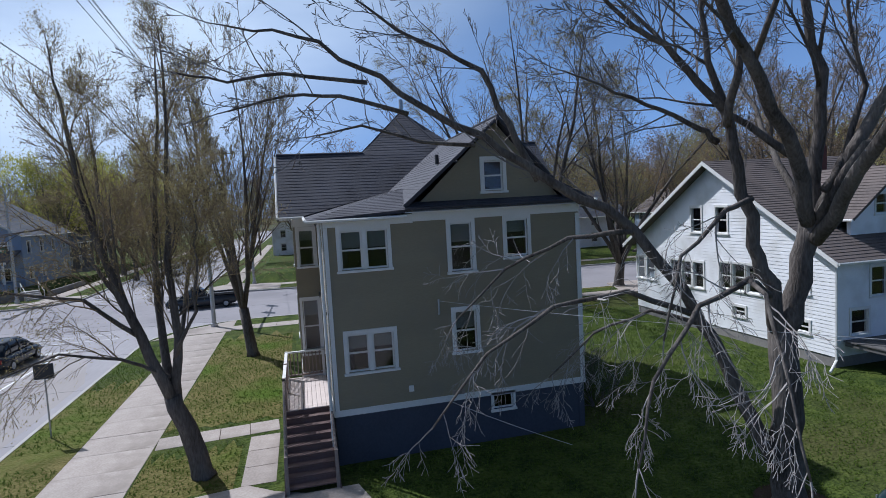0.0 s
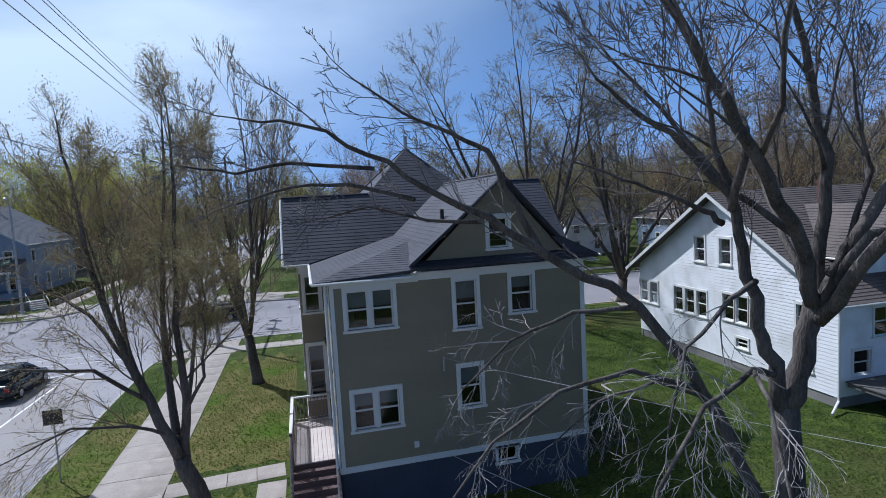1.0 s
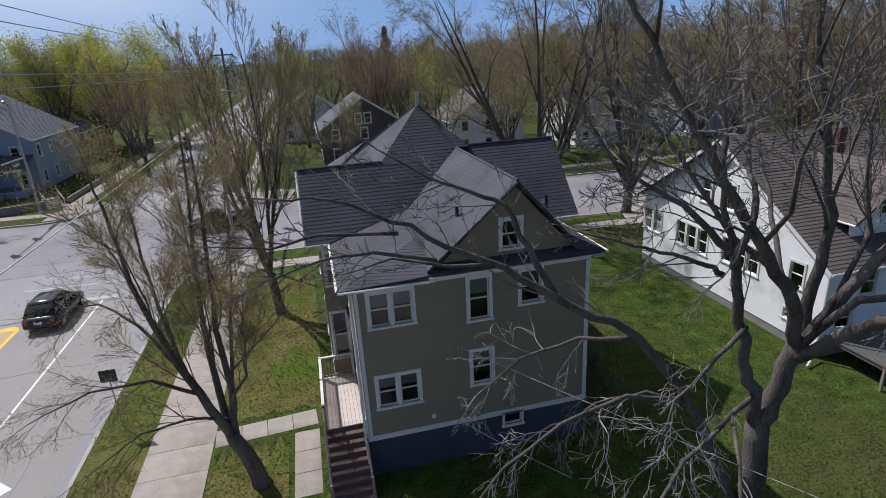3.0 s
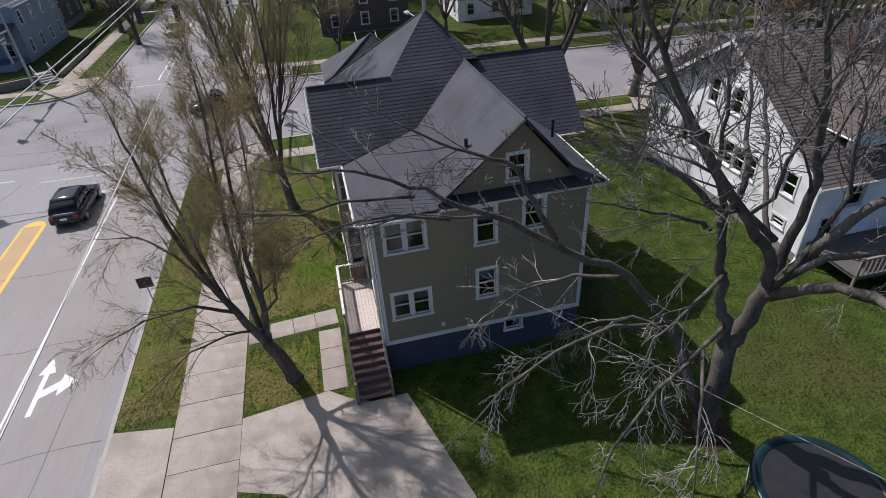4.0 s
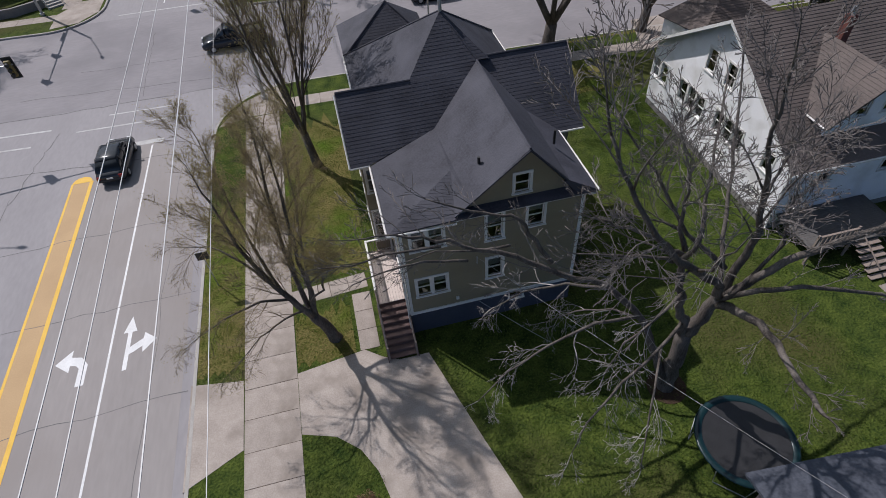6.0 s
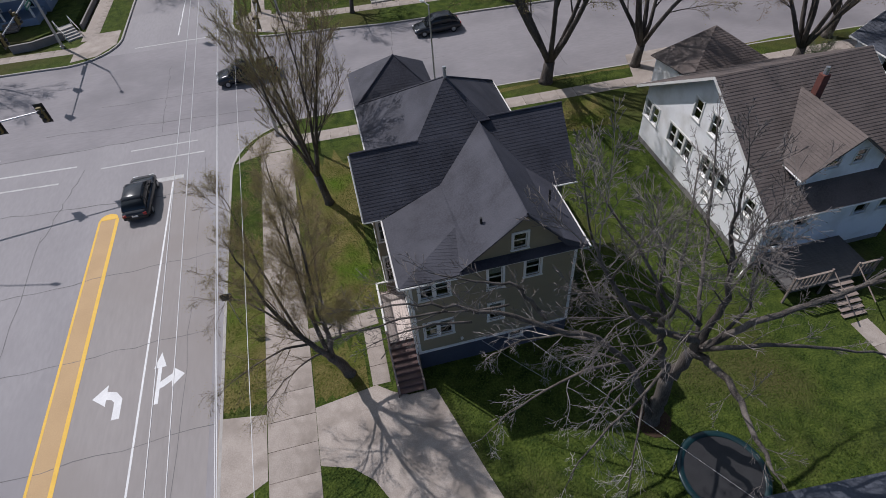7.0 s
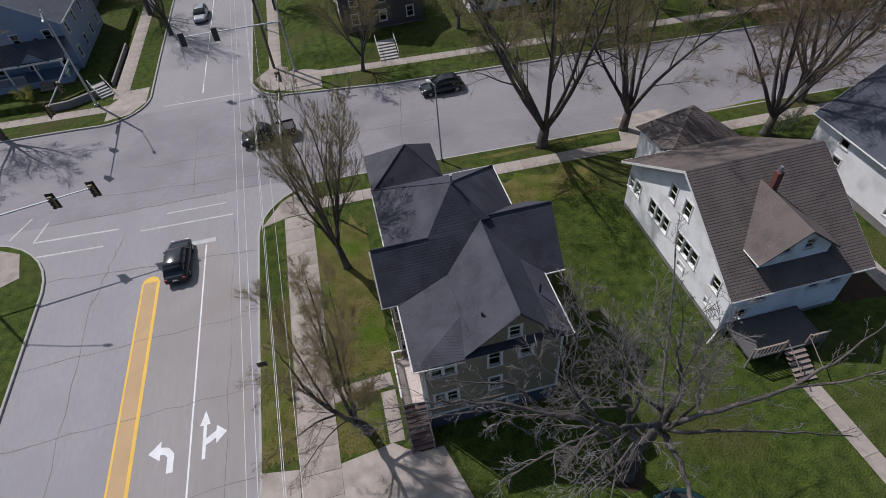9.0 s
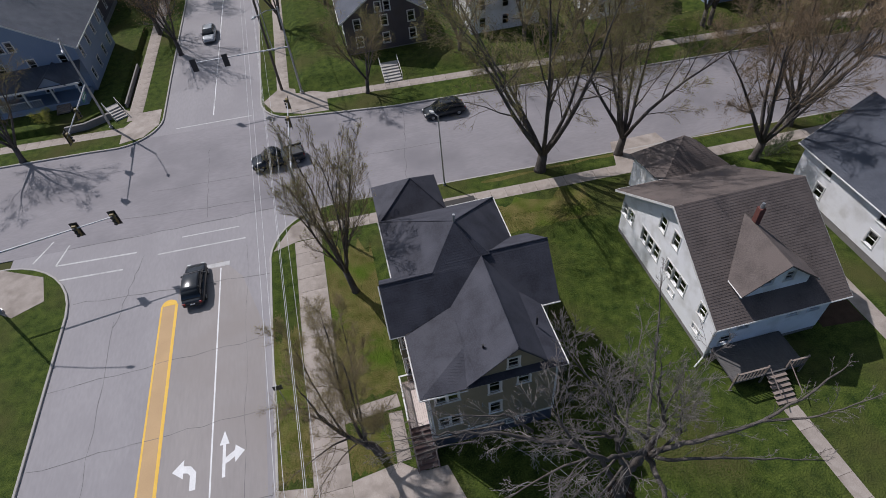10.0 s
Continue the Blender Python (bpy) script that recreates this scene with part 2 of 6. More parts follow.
    "shrub": material("dark shrub leaves", rgb(0.025, 0.045, 0.014), rgb(0.06, 0.085, 0.025), 1.0, 6.0, 0.75, bump=0, spread=0.1),
    # dark brown for bare soil, and for painted shade round the tree foot
    "soil_shade": material("dark soil and trunk-shade brown", rgb(0.035, 0.024, 0.017), rgb(0.075, 0.05, 0.035), 2.0, 30.0, 0.95, bump=0.8),
    "stone": material("grey retaining stone", rgb(0.16, 0.15, 0.14), rgb(0.27, 0.255, 0.24), 1.2, 14.0, 0.9, bump=0.5),
}
for key in ("grass", "dry_grass", "field", "blade", "soil_shade", "bark", "twig", "tan_twig", "pale_twig"):
    M[key].node_tree.nodes["Principled BSDF"].inputs["Specular IOR Level"].default_value = 0.12
glass = bpy.data.materials.new("window glass")
glass.use_nodes = True
gp = glass.node_tree.nodes["Principled BSDF"]
gp.inputs["Base Color"].default_value, gp.inputs["Roughness"].default_value = (0.80, 0.85, 0.88, 1), 0.02
gp.inputs["Transmission Weight"].default_value, gp.inputs["IOR"].default_value = 1.0, 1.45
M["glass"] = glass
tint = bpy.data.materials.new("tinted car glass")
tint.use_nodes = True
gp = tint.node_tree.nodes["Principled BSDF"]
gp.inputs["Base Color"].default_value, gp.inputs["Roughness"].default_value = (0.012, 0.015, 0.018, 1), 0.03
M["tint"] = tint


# ---- building blocks ----
def thing(name, loc=(0, 0, 0), label="", category="", group="", kind="", rz=0.0):
    ob = new(name)
    ob.matrix_world = pose(*loc, 0, 0, rz)
    ob.empty_display_size = 0.2
    return tagged(ob, label, category, group, kind)


def part(name, bm, mat, parent=None, label="", smooth=False):
    """Links a bmesh (in the parent's own coordinates) as one mesh object under a thing or a part."""
    me = bpy.data.meshes.new(name)
    bm.to_mesh(me)
    bm.free()
    return mesh_part(name, me, mat, parent, label, smooth)


def mesh_part(name, me, mat, parent=None, label="", smooth=False):
    me.materials.append(M[mat])
    if smooth:
        me.polygons.foreach_set("use_smooth", [True] * len(me.polygons))
    ob = new(name, me)
    ob.parent = parent
    return tagged(ob, label)


def whole(name, bm, mat, label, category, group="", kind="", smooth=False):
    return tagged(part(name, bm, mat, None, label, smooth), label, category, group, kind)


def box(bm, x0, x1, y0, y1, z0, z1, m=None):
    vs = [bm.verts.new((m @ Vector(c)) if m else c) for c in ((x0, y0, z0), (x1, y0, z0), (x1, y1, z0), (x0, y1, z0), (x0, y0, z1), (x1, y0, z1), (x1, y1, z1), (x0, y1, z1))]
    for f in ((3, 2, 1, 0), (4, 5, 6, 7), (0, 1, 5, 4), (1, 2, 6, 5), (2, 3, 7, 6), (3, 0, 4, 7)):
        bm.faces.new([vs[i] for i in f])
    return bm


def boxed(x0, x1, y0, y1, z0, z1, m=None, bevel=0.0):
    bm = box(bmesh.new(), x0, x1, y0, y1, z0, z1, m)
    if bevel:
        bmesh.ops.bevel(bm, geom=list(bm.edges), offset=bevel, segments=1, affect="EDGES")
    return bm


def prism(bm, pts, z0, z1):
    """Extrudes a plan polygon (counter-clockwise) from z0 to z1."""
    lo, hi = [bm.verts.new((x, y, z0)) for x, y in pts], [bm.verts.new((x, y, z1)) for x, y in pts]
    bm.faces.new(hi)
    bm.faces.new(lo[::-1])
    for i in range(len(pts)):
        j = (i + 1) % len(pts)
        bm.faces.new((lo[i], lo[j], hi[j], hi[i]))
    return bm


def tube(V, F, pts, rad, n):
    """Adds a tapering tube along pts to the vertex and face lists."""
    base, prev = len(V), None
    for i, p in enumerate(pts):
        d = (pts[min(i + 1, len(pts) - 1)] - pts[max(i - 1, 0)])
        d = d.normalized() if d.length > 1e-6 else Vector((0, 0, 1))
        if prev is None:
            prev = d.orthogonal().normalized()
        a = (prev - d * prev.dot(d))
        a = a.normalized() if a.length > 1e-6 else d.orthogonal().normalized()
        prev, b = a, d.cross(a)
        r = rad[i]
        for k in range(n):
            c, s = math.cos(2 * math.pi * k / n) * r, math.sin(2 * math.pi * k / n) * r
            V.append((p.x + a.x * c + b.x * s, p.y + a.y * c + b.y * s, p.z + a.z * c + b.z * s))
    for i in range(len(pts) - 1):
        for k in range(n):
            k2 = (k + 1) % n
            F.append((base + i * n + k, base + i * n + k2, base + (i + 1) * n + k2, base + (i + 1) * n + k))
    F.append(tuple(range(base + n - 1, base - 1, -1)))
    e = base + (len(pts) - 1) * n
    F.append(tuple(range(e, e + n)))


def from_lists(name, V, F):
    me = bpy.data.meshes.new(name)
    me.from_pydata(V, [], F)
    me.update()
    return me


def pipe(bm_pts, radius, n=6, radius2=None):
    """A mesh of a round bar along points."""
    V, F = [], []
    pts = [Vector(p) for p in bm_pts]
    r2 = radius if radius2 is None else radius2
    tube(V, F, pts, [radius + (r2 - radius) * i / max(1, len(pts) - 1) for i in range(len(pts))], n)
    return from_lists("bar", V, F)


def cut(poly, p, n):
    """The part of a polygon on the side of the plane through p that n points to."""
    out = []
    for i in range(len(poly)):
        a, b = poly[i], poly[(i + 1) % len(poly)]
        da, db = (a - p).dot(n), (b - p).dot(n)
        if da >= -1e-7:
            out.append(a)
        if (da > 1e-7 and db < -1e-7) or (da < -1e-7 and db > 1e-7):
            out.append(a + (b - a) * (da / (da - db)))
    return out


def courses(bm, poly, step, proud, thick=0.10):
    """A sloping or upright sheet in overlapping courses: each strip stands proud at its lower edge. poly: counter-clockwise from outside."""
    poly = [Vector(p) for p in poly]
    n = Vector((0, 0, 0))
    for i in range(len(poly)):
        n += poly[i].cross(poly[(i + 1) % len(poly)])
    n.normalize()
    u = Vector((0, 0, 1)).cross(n)
    u = u.normalized() if u.length > 1e-4 else Vector((1, 0, 0))
    v = n.cross(u).normalized()
    heights = [p.dot(v) for p in poly]
    lo, hi = min(heights), max(heights)
    k = 0
    while lo + k * step < hi - 1e-4:
        a, b = lo + k * step, min(hi, lo + (k + 1) * step)
        piece = cut(cut(poly, v * a, v), v * b, -v)
        k += 1
        if len(piece) < 3:
            continue
        top = [bm.verts.new(p + n * proud * (1 - (p.dot(v) - a) / step)) for p in piece]
        try:
            bm.faces.new(top)
        except ValueError:
            continue
        for i in range(len(piece)):
            p, q = piece[i], piece[(i + 1) % len(piece)]
            if abs(p.dot(v) - a) < 1e-4 and abs(q.dot(v) - a) < 1e-4 and (p - q).length > 1e-3:
                w = [bm.verts.new(x) for x in (p, q)]
                bm.faces.new((top[i], w[0], w[1], top[(i + 1) % len(piece)]))
    if thick:
        low = [bm.verts.new(p - n * thick) for p in poly]
        up = [bm.verts.new(p) for p in poly]
        bm.faces.new(low[::-1])
        for i in range(len(poly)):
            j = (i + 1) % len(poly)
            bm.faces.new((low[i], low[j], up[j], up[i]))
    bmesh.ops.remove_doubles(bm, verts=bm.verts, dist=0.0005)
    return bm


class Face:
    """A wall's own axes: o at its foot, u along it, n outwards."""

    def __init__(self, o, u, n):
        self.o, self.u, self.n = Vector(o), Vector(u).normalized(), Vector(n).normalized()

    def at(self, a, b, c=0.0):
        return self.o + self.u * a + Vector((0, 0, b)) + self.n * c

    def box(self, bm, a0, a1, b0, b1, c0, c1):
        vs = [bm.verts.new(self.at(*p)) for p in ((a0, b0, c0), (a1, b0, c0), (a1, b0, c1), (a0, b0, c1), (a0, b1, c0), (a1, b1, c0), (a1, b1, c1), (a0, b1, c1))]
        for f in ((3, 2, 1, 0), (4, 5, 6, 7), (0, 1, 5, 4), (1, 2, 6, 5), (2, 3, 7, 6), (3, 0, 4, 7)):
            bm.faces.new([vs[i] for i in f[::-1]])
        return bm

    def siding(self, bm, outline, holes, step=0.13, proud=0.014, thick=0.16):
        """Clapboard over a convex outline in (a, b), with holes (a0, a1, b0, b1), and a plain inner face with the same holes."""
        bs = sorted({b for _, b in outline} | {h[2] for h in holes} | {h[3] for h in holes})
        lo, hi = bs[0], bs[-1]
        marks = sorted({round(lo + i * step, 4) for i in range(int((hi - lo) / step) + 1)} | {round(b, 4) for b in bs})
        pts = [Vector((a, b, 0)) for a, b in outline]
        for b0, b1 in zip(marks, marks[1:]):
            if b1 - b0 < 1e-3:
                continue
            band = cut(cut(pts, Vector((0, b0, 0)), Vector((0, 1, 0))), Vector((0, b1, 0)), Vector((0, -1, 0)))
            if len(band) < 3:
                continue
            mid = (b0 + b1) / 2
            open_at = sorted((h[0], h[1]) for h in holes if h[2] < mid < h[3])
            spans, x = [], min(p.x for p in band)
            for h0, h1 in open_at:
                spans.append((x, h0))
                x = h1
            spans.append((x, max(p.x for p in band)))
            marks_a = sorted({h[0] for h in holes} | {h[1] for h in holes})
            spans = [pair for s0, s1 in spans for edge in [[s0] + [m for m in marks_a if s0 + 1e-4 < m < s1 - 1e-4] + [s1]] for pair in zip(edge, edge[1:])]
            k0 = math.floor((b0 - lo) / step + 1e-3)
            base = lo + k0 * step
            for s0, s1 in spans:
                if s1 - s0 < 1e-3:
                    continue
                piece = cut(cut(band, Vector((s0, 0, 0)), Vector((1, 0, 0))), Vector((s1, 0, 0)), Vector((-1, 0, 0)))
                if len(piece) < 3:
                    continue
                front = [bm.verts.new(self.at(p.x, p.y, proud * (1 - (p.y - base) / step))) for p in piece]
                back = [bm.verts.new(self.at(p.x, p.y, -thick)) for p in piece]
                bm.faces.new(front)
                bm.faces.new(back[::-1])
                for i in range(len(piece)):
                    j = (i + 1) % len(piece)
                    bm.faces.new((front[i], back[i], back[j], front[j]))
        bmesh.ops.remove_doubles(bm, verts=bm.verts, dist=0.0004)
        return bm


def tri_face(bm, *pts):
    bm.faces.new([bm.verts.new(p) for p in pts])


def add_window(parent, face, a0, a1, b0, b1, lights=1, blind=0.0, casing=0.11, trim="trim", sashes=True):
    """A sash window in a hole of a wall: casing, sash bars, panes, sill and a blind, all under one window part."""
    bm = bmesh.new()
    c = casing
    face.box(bm, a0 - c, a0, b0 - 0.02, b1, 0.0, 0.045)
    face.box(bm, a1, a1 + c, b0 - 0.02, b1, 0.0, 0.045)
    face.box(bm, a0 - c, a1 + c, b1, b1 + c * 1.15, 0.0, 0.05)
    win = part("window", bm, trim, parent)
    part("sill", face.box(bmesh.new(), a0 - c - 0.03, a1 + c + 0.03, b0 - 0.09, b0 - 0.021, 0.0, 0.085), trim, win)
    w = (a1 - a0) / lights
    for i in range(lights):
        s0, s1 = a0 + i * w, a0 + (i + 1) * w
        if i:
            part("mullion", face.box(bmesh.new(), s0 - 0.06, s0 + 0.06, b0, b1, -0.06, 0.04), trim, win)
            s0 += 0.06
        if i < lights - 1:
            s1 -= 0.06
        bm, mid, t = bmesh.new(), (b0 + b1) / 2, 0.045
        for x0, x1, z0, z1 in ((s0, s0 + t, b0, b1), (s1 - t, s1, b0, b1), (s0 + t, s1 - t, b0, b0 + t), (s0 + t, s1 - t, b1 - t, b1)) + (((s0 + t, s1 - t, mid - 0.025, mid + 0.025),) if sashes else ()):
            face.box(bm, x0, x1, z0, z1, -0.075, -0.03)
        part("sash", bm, trim, win)
        halves = ((b0 + t, mid - 0.025), (mid + 0.025, b1 - t)) if sashes else ((b0 + t, b1 - t),)
        for z0, z1 in halves:
            pane = part("pane", face.box(bmesh.new(), s0 + t, s1 - t, z0, z1, -0.056, -0.050), "glass", win)
            pane.visible_shadow = False
        if blind:
            part("blind", face.box(bmesh.new(), s0 + 0.02, s1 - 0.02, b1 - (b1 - b0) * blind, b1, -0.13, -0.12), "blind", win)
    return win


# ---- ground, roads, kerbs, pavements ----
def arc(cx, cy, r, a0, a1, n=9):
    return [(cx + r * math.cos(radians(a0 + (a1 - a0) * i / n)), cy + r * math.sin(radians(a0 + (a1 - a0) * i / n))) for i in range(n + 1)]


def sheet(name, pts, z, mat, label, category):
    bm = bmesh.new()
    bm.faces.new([bm.verts.new((x, y, z)) for x, y in pts])
    return whole(name, bm, mat, label, category, kind="structure")


sheet("ground", [(-2500, -2500), (2500, -2500), (2500, 2500), (-2500, 2500)], -0.22, "field", "flat grassy ground reaching to the horizon", "ground")
whole("road", prism(bmesh.new(), [(-28.2, -200), (-9.0, -200), (-9.0, 46), (-28.2, 46)], -0.21, -0.14), "road", "pale worn concrete main road", "road", kind="structure")
whole("road", prism(bmesh.new(), [(-23.6, 57), (-9.4, 57), (-9.4, 300), (-23.6, 300)], -0.21, -0.14), "road", "pale concrete road beyond the crossing", "road", kind="structure")
whole("road", prism(bmesh.new(), [(-220, 50), (-29, 44.6), (-9, 44.3), (-3, 42.6), (220, 32), (220, 45), (-3, 60.5), (-30, 62), (-220, 72)], -0.21, -0.136), "cross", "grey asphalt cross street with patched cracks", "road", kind="structure")

BLOCKS = {
    "se": [(-10.05, -200), (220, -200), (220, 33.0), (2, 42.75)] + arc(-4.0, 36.9, 6.0, 88, 176) + [(-10.05, 30)],
    "sw": [(-220, -200), (-27.2, -200), (-27.2, 34)] + arc(-35.2, 35.6, 8.0, 2, 92) + [(-220, 52.5)],
    "nw": [(-22.2, 300), (-220, 300), (-220, 70.2), (-30, 60.75)] + arc(-27.0, 65.4, 4.9, 262, 356) + [(-22.2, 75)],
    "ne": [(220, 300), (-10.5, 300), (-10.5, 68)] + arc(-5.6, 64.6, 4.9, 178, 266) + [(5.3, 57.95), (44, 55.4), (220, 43)],
}


def inset(pts, d):
    out, n = [], len(pts)
    for i in range(n):
        p, q, r = (Vector(pts[(i + k) % n]) for k in (-1, 0, 1))
        e, f = (q - p).normalized(), (r - q).normalized()
        m = Vector((-(e.y + f.y), e.x + f.x))
        m = m.normalized() if m.length > 1e-5 else Vector((-e.y, e.x))
        out.append(tuple(q + m * d / max(0.4, m.dot(Vector((-e.y, e.x))))))
    return out


for key, pts in BLOCKS.items():
    inner = inset(pts, 0.18)
    whole("lawn", prism(bmesh.new(), inner, -0.2, 0.0), "grass", "green spring lawn with worn yellowish patches", "lawn", kind="structure")
    bm, n = bmesh.new(), len(pts)
    rim = inset(pts, 0.03)
    lo, mid, up, back = ([bm.verts.new((x, y, z)) for x, y in some] for some, z in ((pts, -0.2), (pts, -0.01), (rim, 0.02), (inner, 0.02)))
    end = [bm.verts.new((x, y, -0.05)) for x, y in inner]
    for i in range(n):
        j = (i + 1) % n
        for a, b in ((lo, mid), (mid, up), (up, back), (back, end)):
            bm.faces.new((a[i], a[j], b[j], b[i]))
    whole("kerb", bm, "kerb", "pale concrete kerb along the lawn edge", "kerb", kind="structure")


def slabs(name, x0, y0, x1, y1, width, size, z=0.012, label="concrete pavement of square slabs"):
    """A straight pavement from one end to the other, slab by slab."""
    way = Vector((x1 - x0, y1 - y0))
    n, rz = max(1, round(way.length / size)), math.degrees(math.atan2(way.y, way.x))
    top = thing(name, (x0, y0, 0), label, "pavement", kind="structure", rz=rz)
    long = way.length / n
    bm = boxed(0.008, long - 0.008, -width / 2, width / 2, -0.1, z, bevel=0.008)
    me = bpy.data.meshes.new("slab")
    bm.to_mesh(me)
    bm.free()
    me.materials.append(M["walk"])
    rng = random.Random(n)
    for i in range(n):
        ob = new("slab", me)
        ob.parent = top
        ob.matrix_basis = pose(i * long, 0, rng.uniform(-0.004, 0.004), 0, rng.uniform(-0.15, 0.15), 0)
    whole("joint_bed", prism(bmesh.new(), [tuple(Vector((x0, y0)) + way * t + Vector((-way.y, way.x)).normalized() * s * (width / 2 - 0.01)) for t, s in ((0, -1), (1, -1), (1, 1), (0, 1))], -0.05, 0.004), "soil_shade", "dark soil in the slab joints", "joint", kind="structure")
    return top


slabs("pavement", -6.4, -30, -6.4, 38.6, 2.45, 1.55)
slabs("pavement", -5.0, 39.75, 62, 37.6, 1.45, 1.5)
slabs("pavement", -2.5, 63.2, 75, 57.6, 1.5, 1.5)
slabs("pavement", -26, 64.0, -110, 68.6, 1.5, 1.5)
slabs("pavement", -25.8, 66.0, -25.8, 150, 1.7, 1.5)
slabs("pavement", -7.6, 66.5, -7.6, 150, 1.5, 1.5)
slabs("pavement", -5.15, 20.05, -1.2, 20.35, 1.05, 1.0, 0.010, "short concrete path to the porch")
slabs("pavement", -1.62, 15.9, -1.62, 19.5, 0.95, 1.2, 0.010, "narrow concrete path beside the stairs")
slabs("pavement", 24.0, 12.6, 25.2, -6.0, 1.1, 1.5, 0.012, "narrow concrete garden path")
slabs("pavement", -26.6, 67.5, -31.0, 72.0, 1.3, 1.2, 0.012, "short concrete path to the corner house")
DRIVE = [
    [(-10.1, 11.1), (-7.66, 12.3), (-7.66, 15.75), (-10.1, 16.15)],
    [(-5.16, 12.35), (-3.7, 11.85), (-2.75, 11.0), (-2.17, 9.9), (-1.75, 8.2), (-1.6, 5.9), (3.6, 5.9), (2.4, 10.0), (1.05, 14.9), (-0.35, 14.9), (-1.15, 15.3), (-1.9, 15.9), (-5.16, 15.45)],
    [(-1.6, 5.88), (-1.5, -12), (9.5, -12), (6.6, -1.5), (3.6, 5.88)],
]
for pts in DRIVE:
    whole("driveway", prism(bmesh.new(), pts, -0.12, 0.016), "walk", "pale concrete driveway with tree shadows", "driveway", kind="structure")
whole("apron", prism(bmesh.new(), [(24, 38.2), (31.5, 37.9), (30.5, 43.2), (25.5, 43.2)], -0.12, 0.018), "walk", "concrete drive crossing the verge", "driveway", kind="structure")
whole("corner_ramp", prism(bmesh.new(), [(-9.6, 38.0), (-7.3, 38.7), (-4.9, 38.7), (-4.9, 42.7), (-7.8, 40.9)], -0.12, 0.017), "walk", "concrete corner of the pavement", "pavement", kind="structure")
whole("corner_ramp", prism(bmesh.new(), [(-38, 41), (-32, 37), (-29.6, 38.2), (-30.4, 41.3), (-34.5, 43.4), (-38, 43.6)], -0.12, 0.017), "walk", "sandy concrete corner of the pavement", "pavement", kind="structure")
whole("corner_ramp", prism(bmesh.new(), [(-26.8, 61.3), (-24.2, 61.8), (-22.6, 64.0), (-22.6, 67.5), (-24.9, 67.5), (-26.8, 64.8)], -0.12, 0.017), "walk", "concrete corner of the pavement", "pavement", kind="structure")
whole("corner_ramp", prism(bmesh.new(), [(-8.9, 61.7), (-5.5, 60.1), (-2.4, 59.8), (-2.4, 64), (-6.8, 66.6), (-8.4, 66.6), (-10.1, 64.4)], -0.12, 0.017), "walk", "concrete corner of the pavement", "pavement", kind="structure")

# worn olive strips in the lawn
rng = random.Random(9)
for x0, x1, y0, y1 in ((-9.85, -7.64, 16.3, 29.5), (-5.12, -0.9, 21.0, 37.5), (-5.12, -2.3, 15.6, 19.4), (9.5, 20.0, 33.5, 38.2), (11.0, 41.0, 40.9, 41.5)):
    n = 16
    south = [(x0 + (x1 - x0) * i / n, y0 + rng.uniform(0.0, 0.4)) for i in range(n + 1)]
    north = [(x1 - (x1 - x0) * i / n, y1 + rng.uniform(-2.2, 0.2) * min(1.0, (y1 - y0) / 8)) for i in range(n + 1)]
    whole("lawn", prism(bmesh.new(), south + north, -0.05, 0.005), "dry_grass", "worn olive-brown strip of lawn", "lawn", kind="structure")

whole("road", prism(bmesh.new(), [(-34, 30), (-1.5, 38), (-1.5, 62), (-34, 64)], -0.21, -0.1435), "road", "pale concrete of the junction corners", "road", kind="structure")

# ---- road paint and cracks ----
ZP = -0.134


def paint(name, pts, mat, label, z=ZP):
    return whole(name, prism(bmesh.new(), pts, z - 0.004, z), mat, label, "road marking", group="road markings")


def stripe(x0, y0, x1, y1, w, mat, label, z=ZP):
    d = Vector((x1 - x0, y1 - y0)).normalized()
    s = Vector((-d.y, d.x)) * w / 2
    a, b = Vector((x0, y0)), Vector((x1, y1))
    return paint("road_stripe", [tuple(p) for p in (a - s, b - s, b + s, a + s)], mat, label, z)


whole("lane", prism(bmesh.new(), [(-17.9, -200), (-10.6, -200), (-10.6, 30.0), (-12.4, 36.0), (-14.3, 38.6), (-17.9, 36.8)], -0.15, -0.1372), "road_tan", "warm worn concrete lanes beside the median", "road", kind="structure")
paint("painted_median", [(-19.15, -200), (-18.0, -200), (-18.0, 34.4)] + arc(-18.58, 34.4, 0.58, 10, 170, 6) + [(-19.15, 34.4)], "median", "tan painted median between yellow lines")
stripe(-19.2, -200, -19.2, 34.5, 0.15, "yellow_line", "yellow line along the painted median", ZP + 0.004)
stripe(-17.97, -200, -17.97, 34.5, 0.24, "yellow_line", "yellow line along the painted median", ZP + 0.004)
paint("yellow_nose", arc(-18.58, 34.45, 0.66, 0, 180, 8), "yellow_line", "yellow rounded end of the median", ZP + 0.008)
stripe(-14.42, -200, -14.36, 37.6, 0.11, "white_line", "white lane line on the main road")
stripe(-17.5, 38.15, -13.6, 38.05, 0.5, "worn_line", "worn white stop line")
stripe(-20.3, 41.2, -12.2, 40.9, 0.16, "worn_line", "worn thin white crossing line")
stripe(-18.2, 42.9, -12.8, 42.7, 0.14, "worn_line", "worn thin white crossing line")
stripe(-29.4, 40.6, -23.3, 40.2, 0.18, "worn_line", "worn thin white crossing line")
stripe(-29.7, 42.6, -22.3, 42.1, 0.18, "worn_line", "worn thin white crossing line")
stripe(-29.7, 42.6, -29.0, 45.2, 0.16, "worn_line", "worn thin white crossing line")
stripe(-32.0, 43.6, -30.7, 46.2, 0.16, "worn_line", "worn thin white crossing line")
stripe(-40.0, 53.5, -110, 57.0, 0.12, "white_line", "faint white centre line")
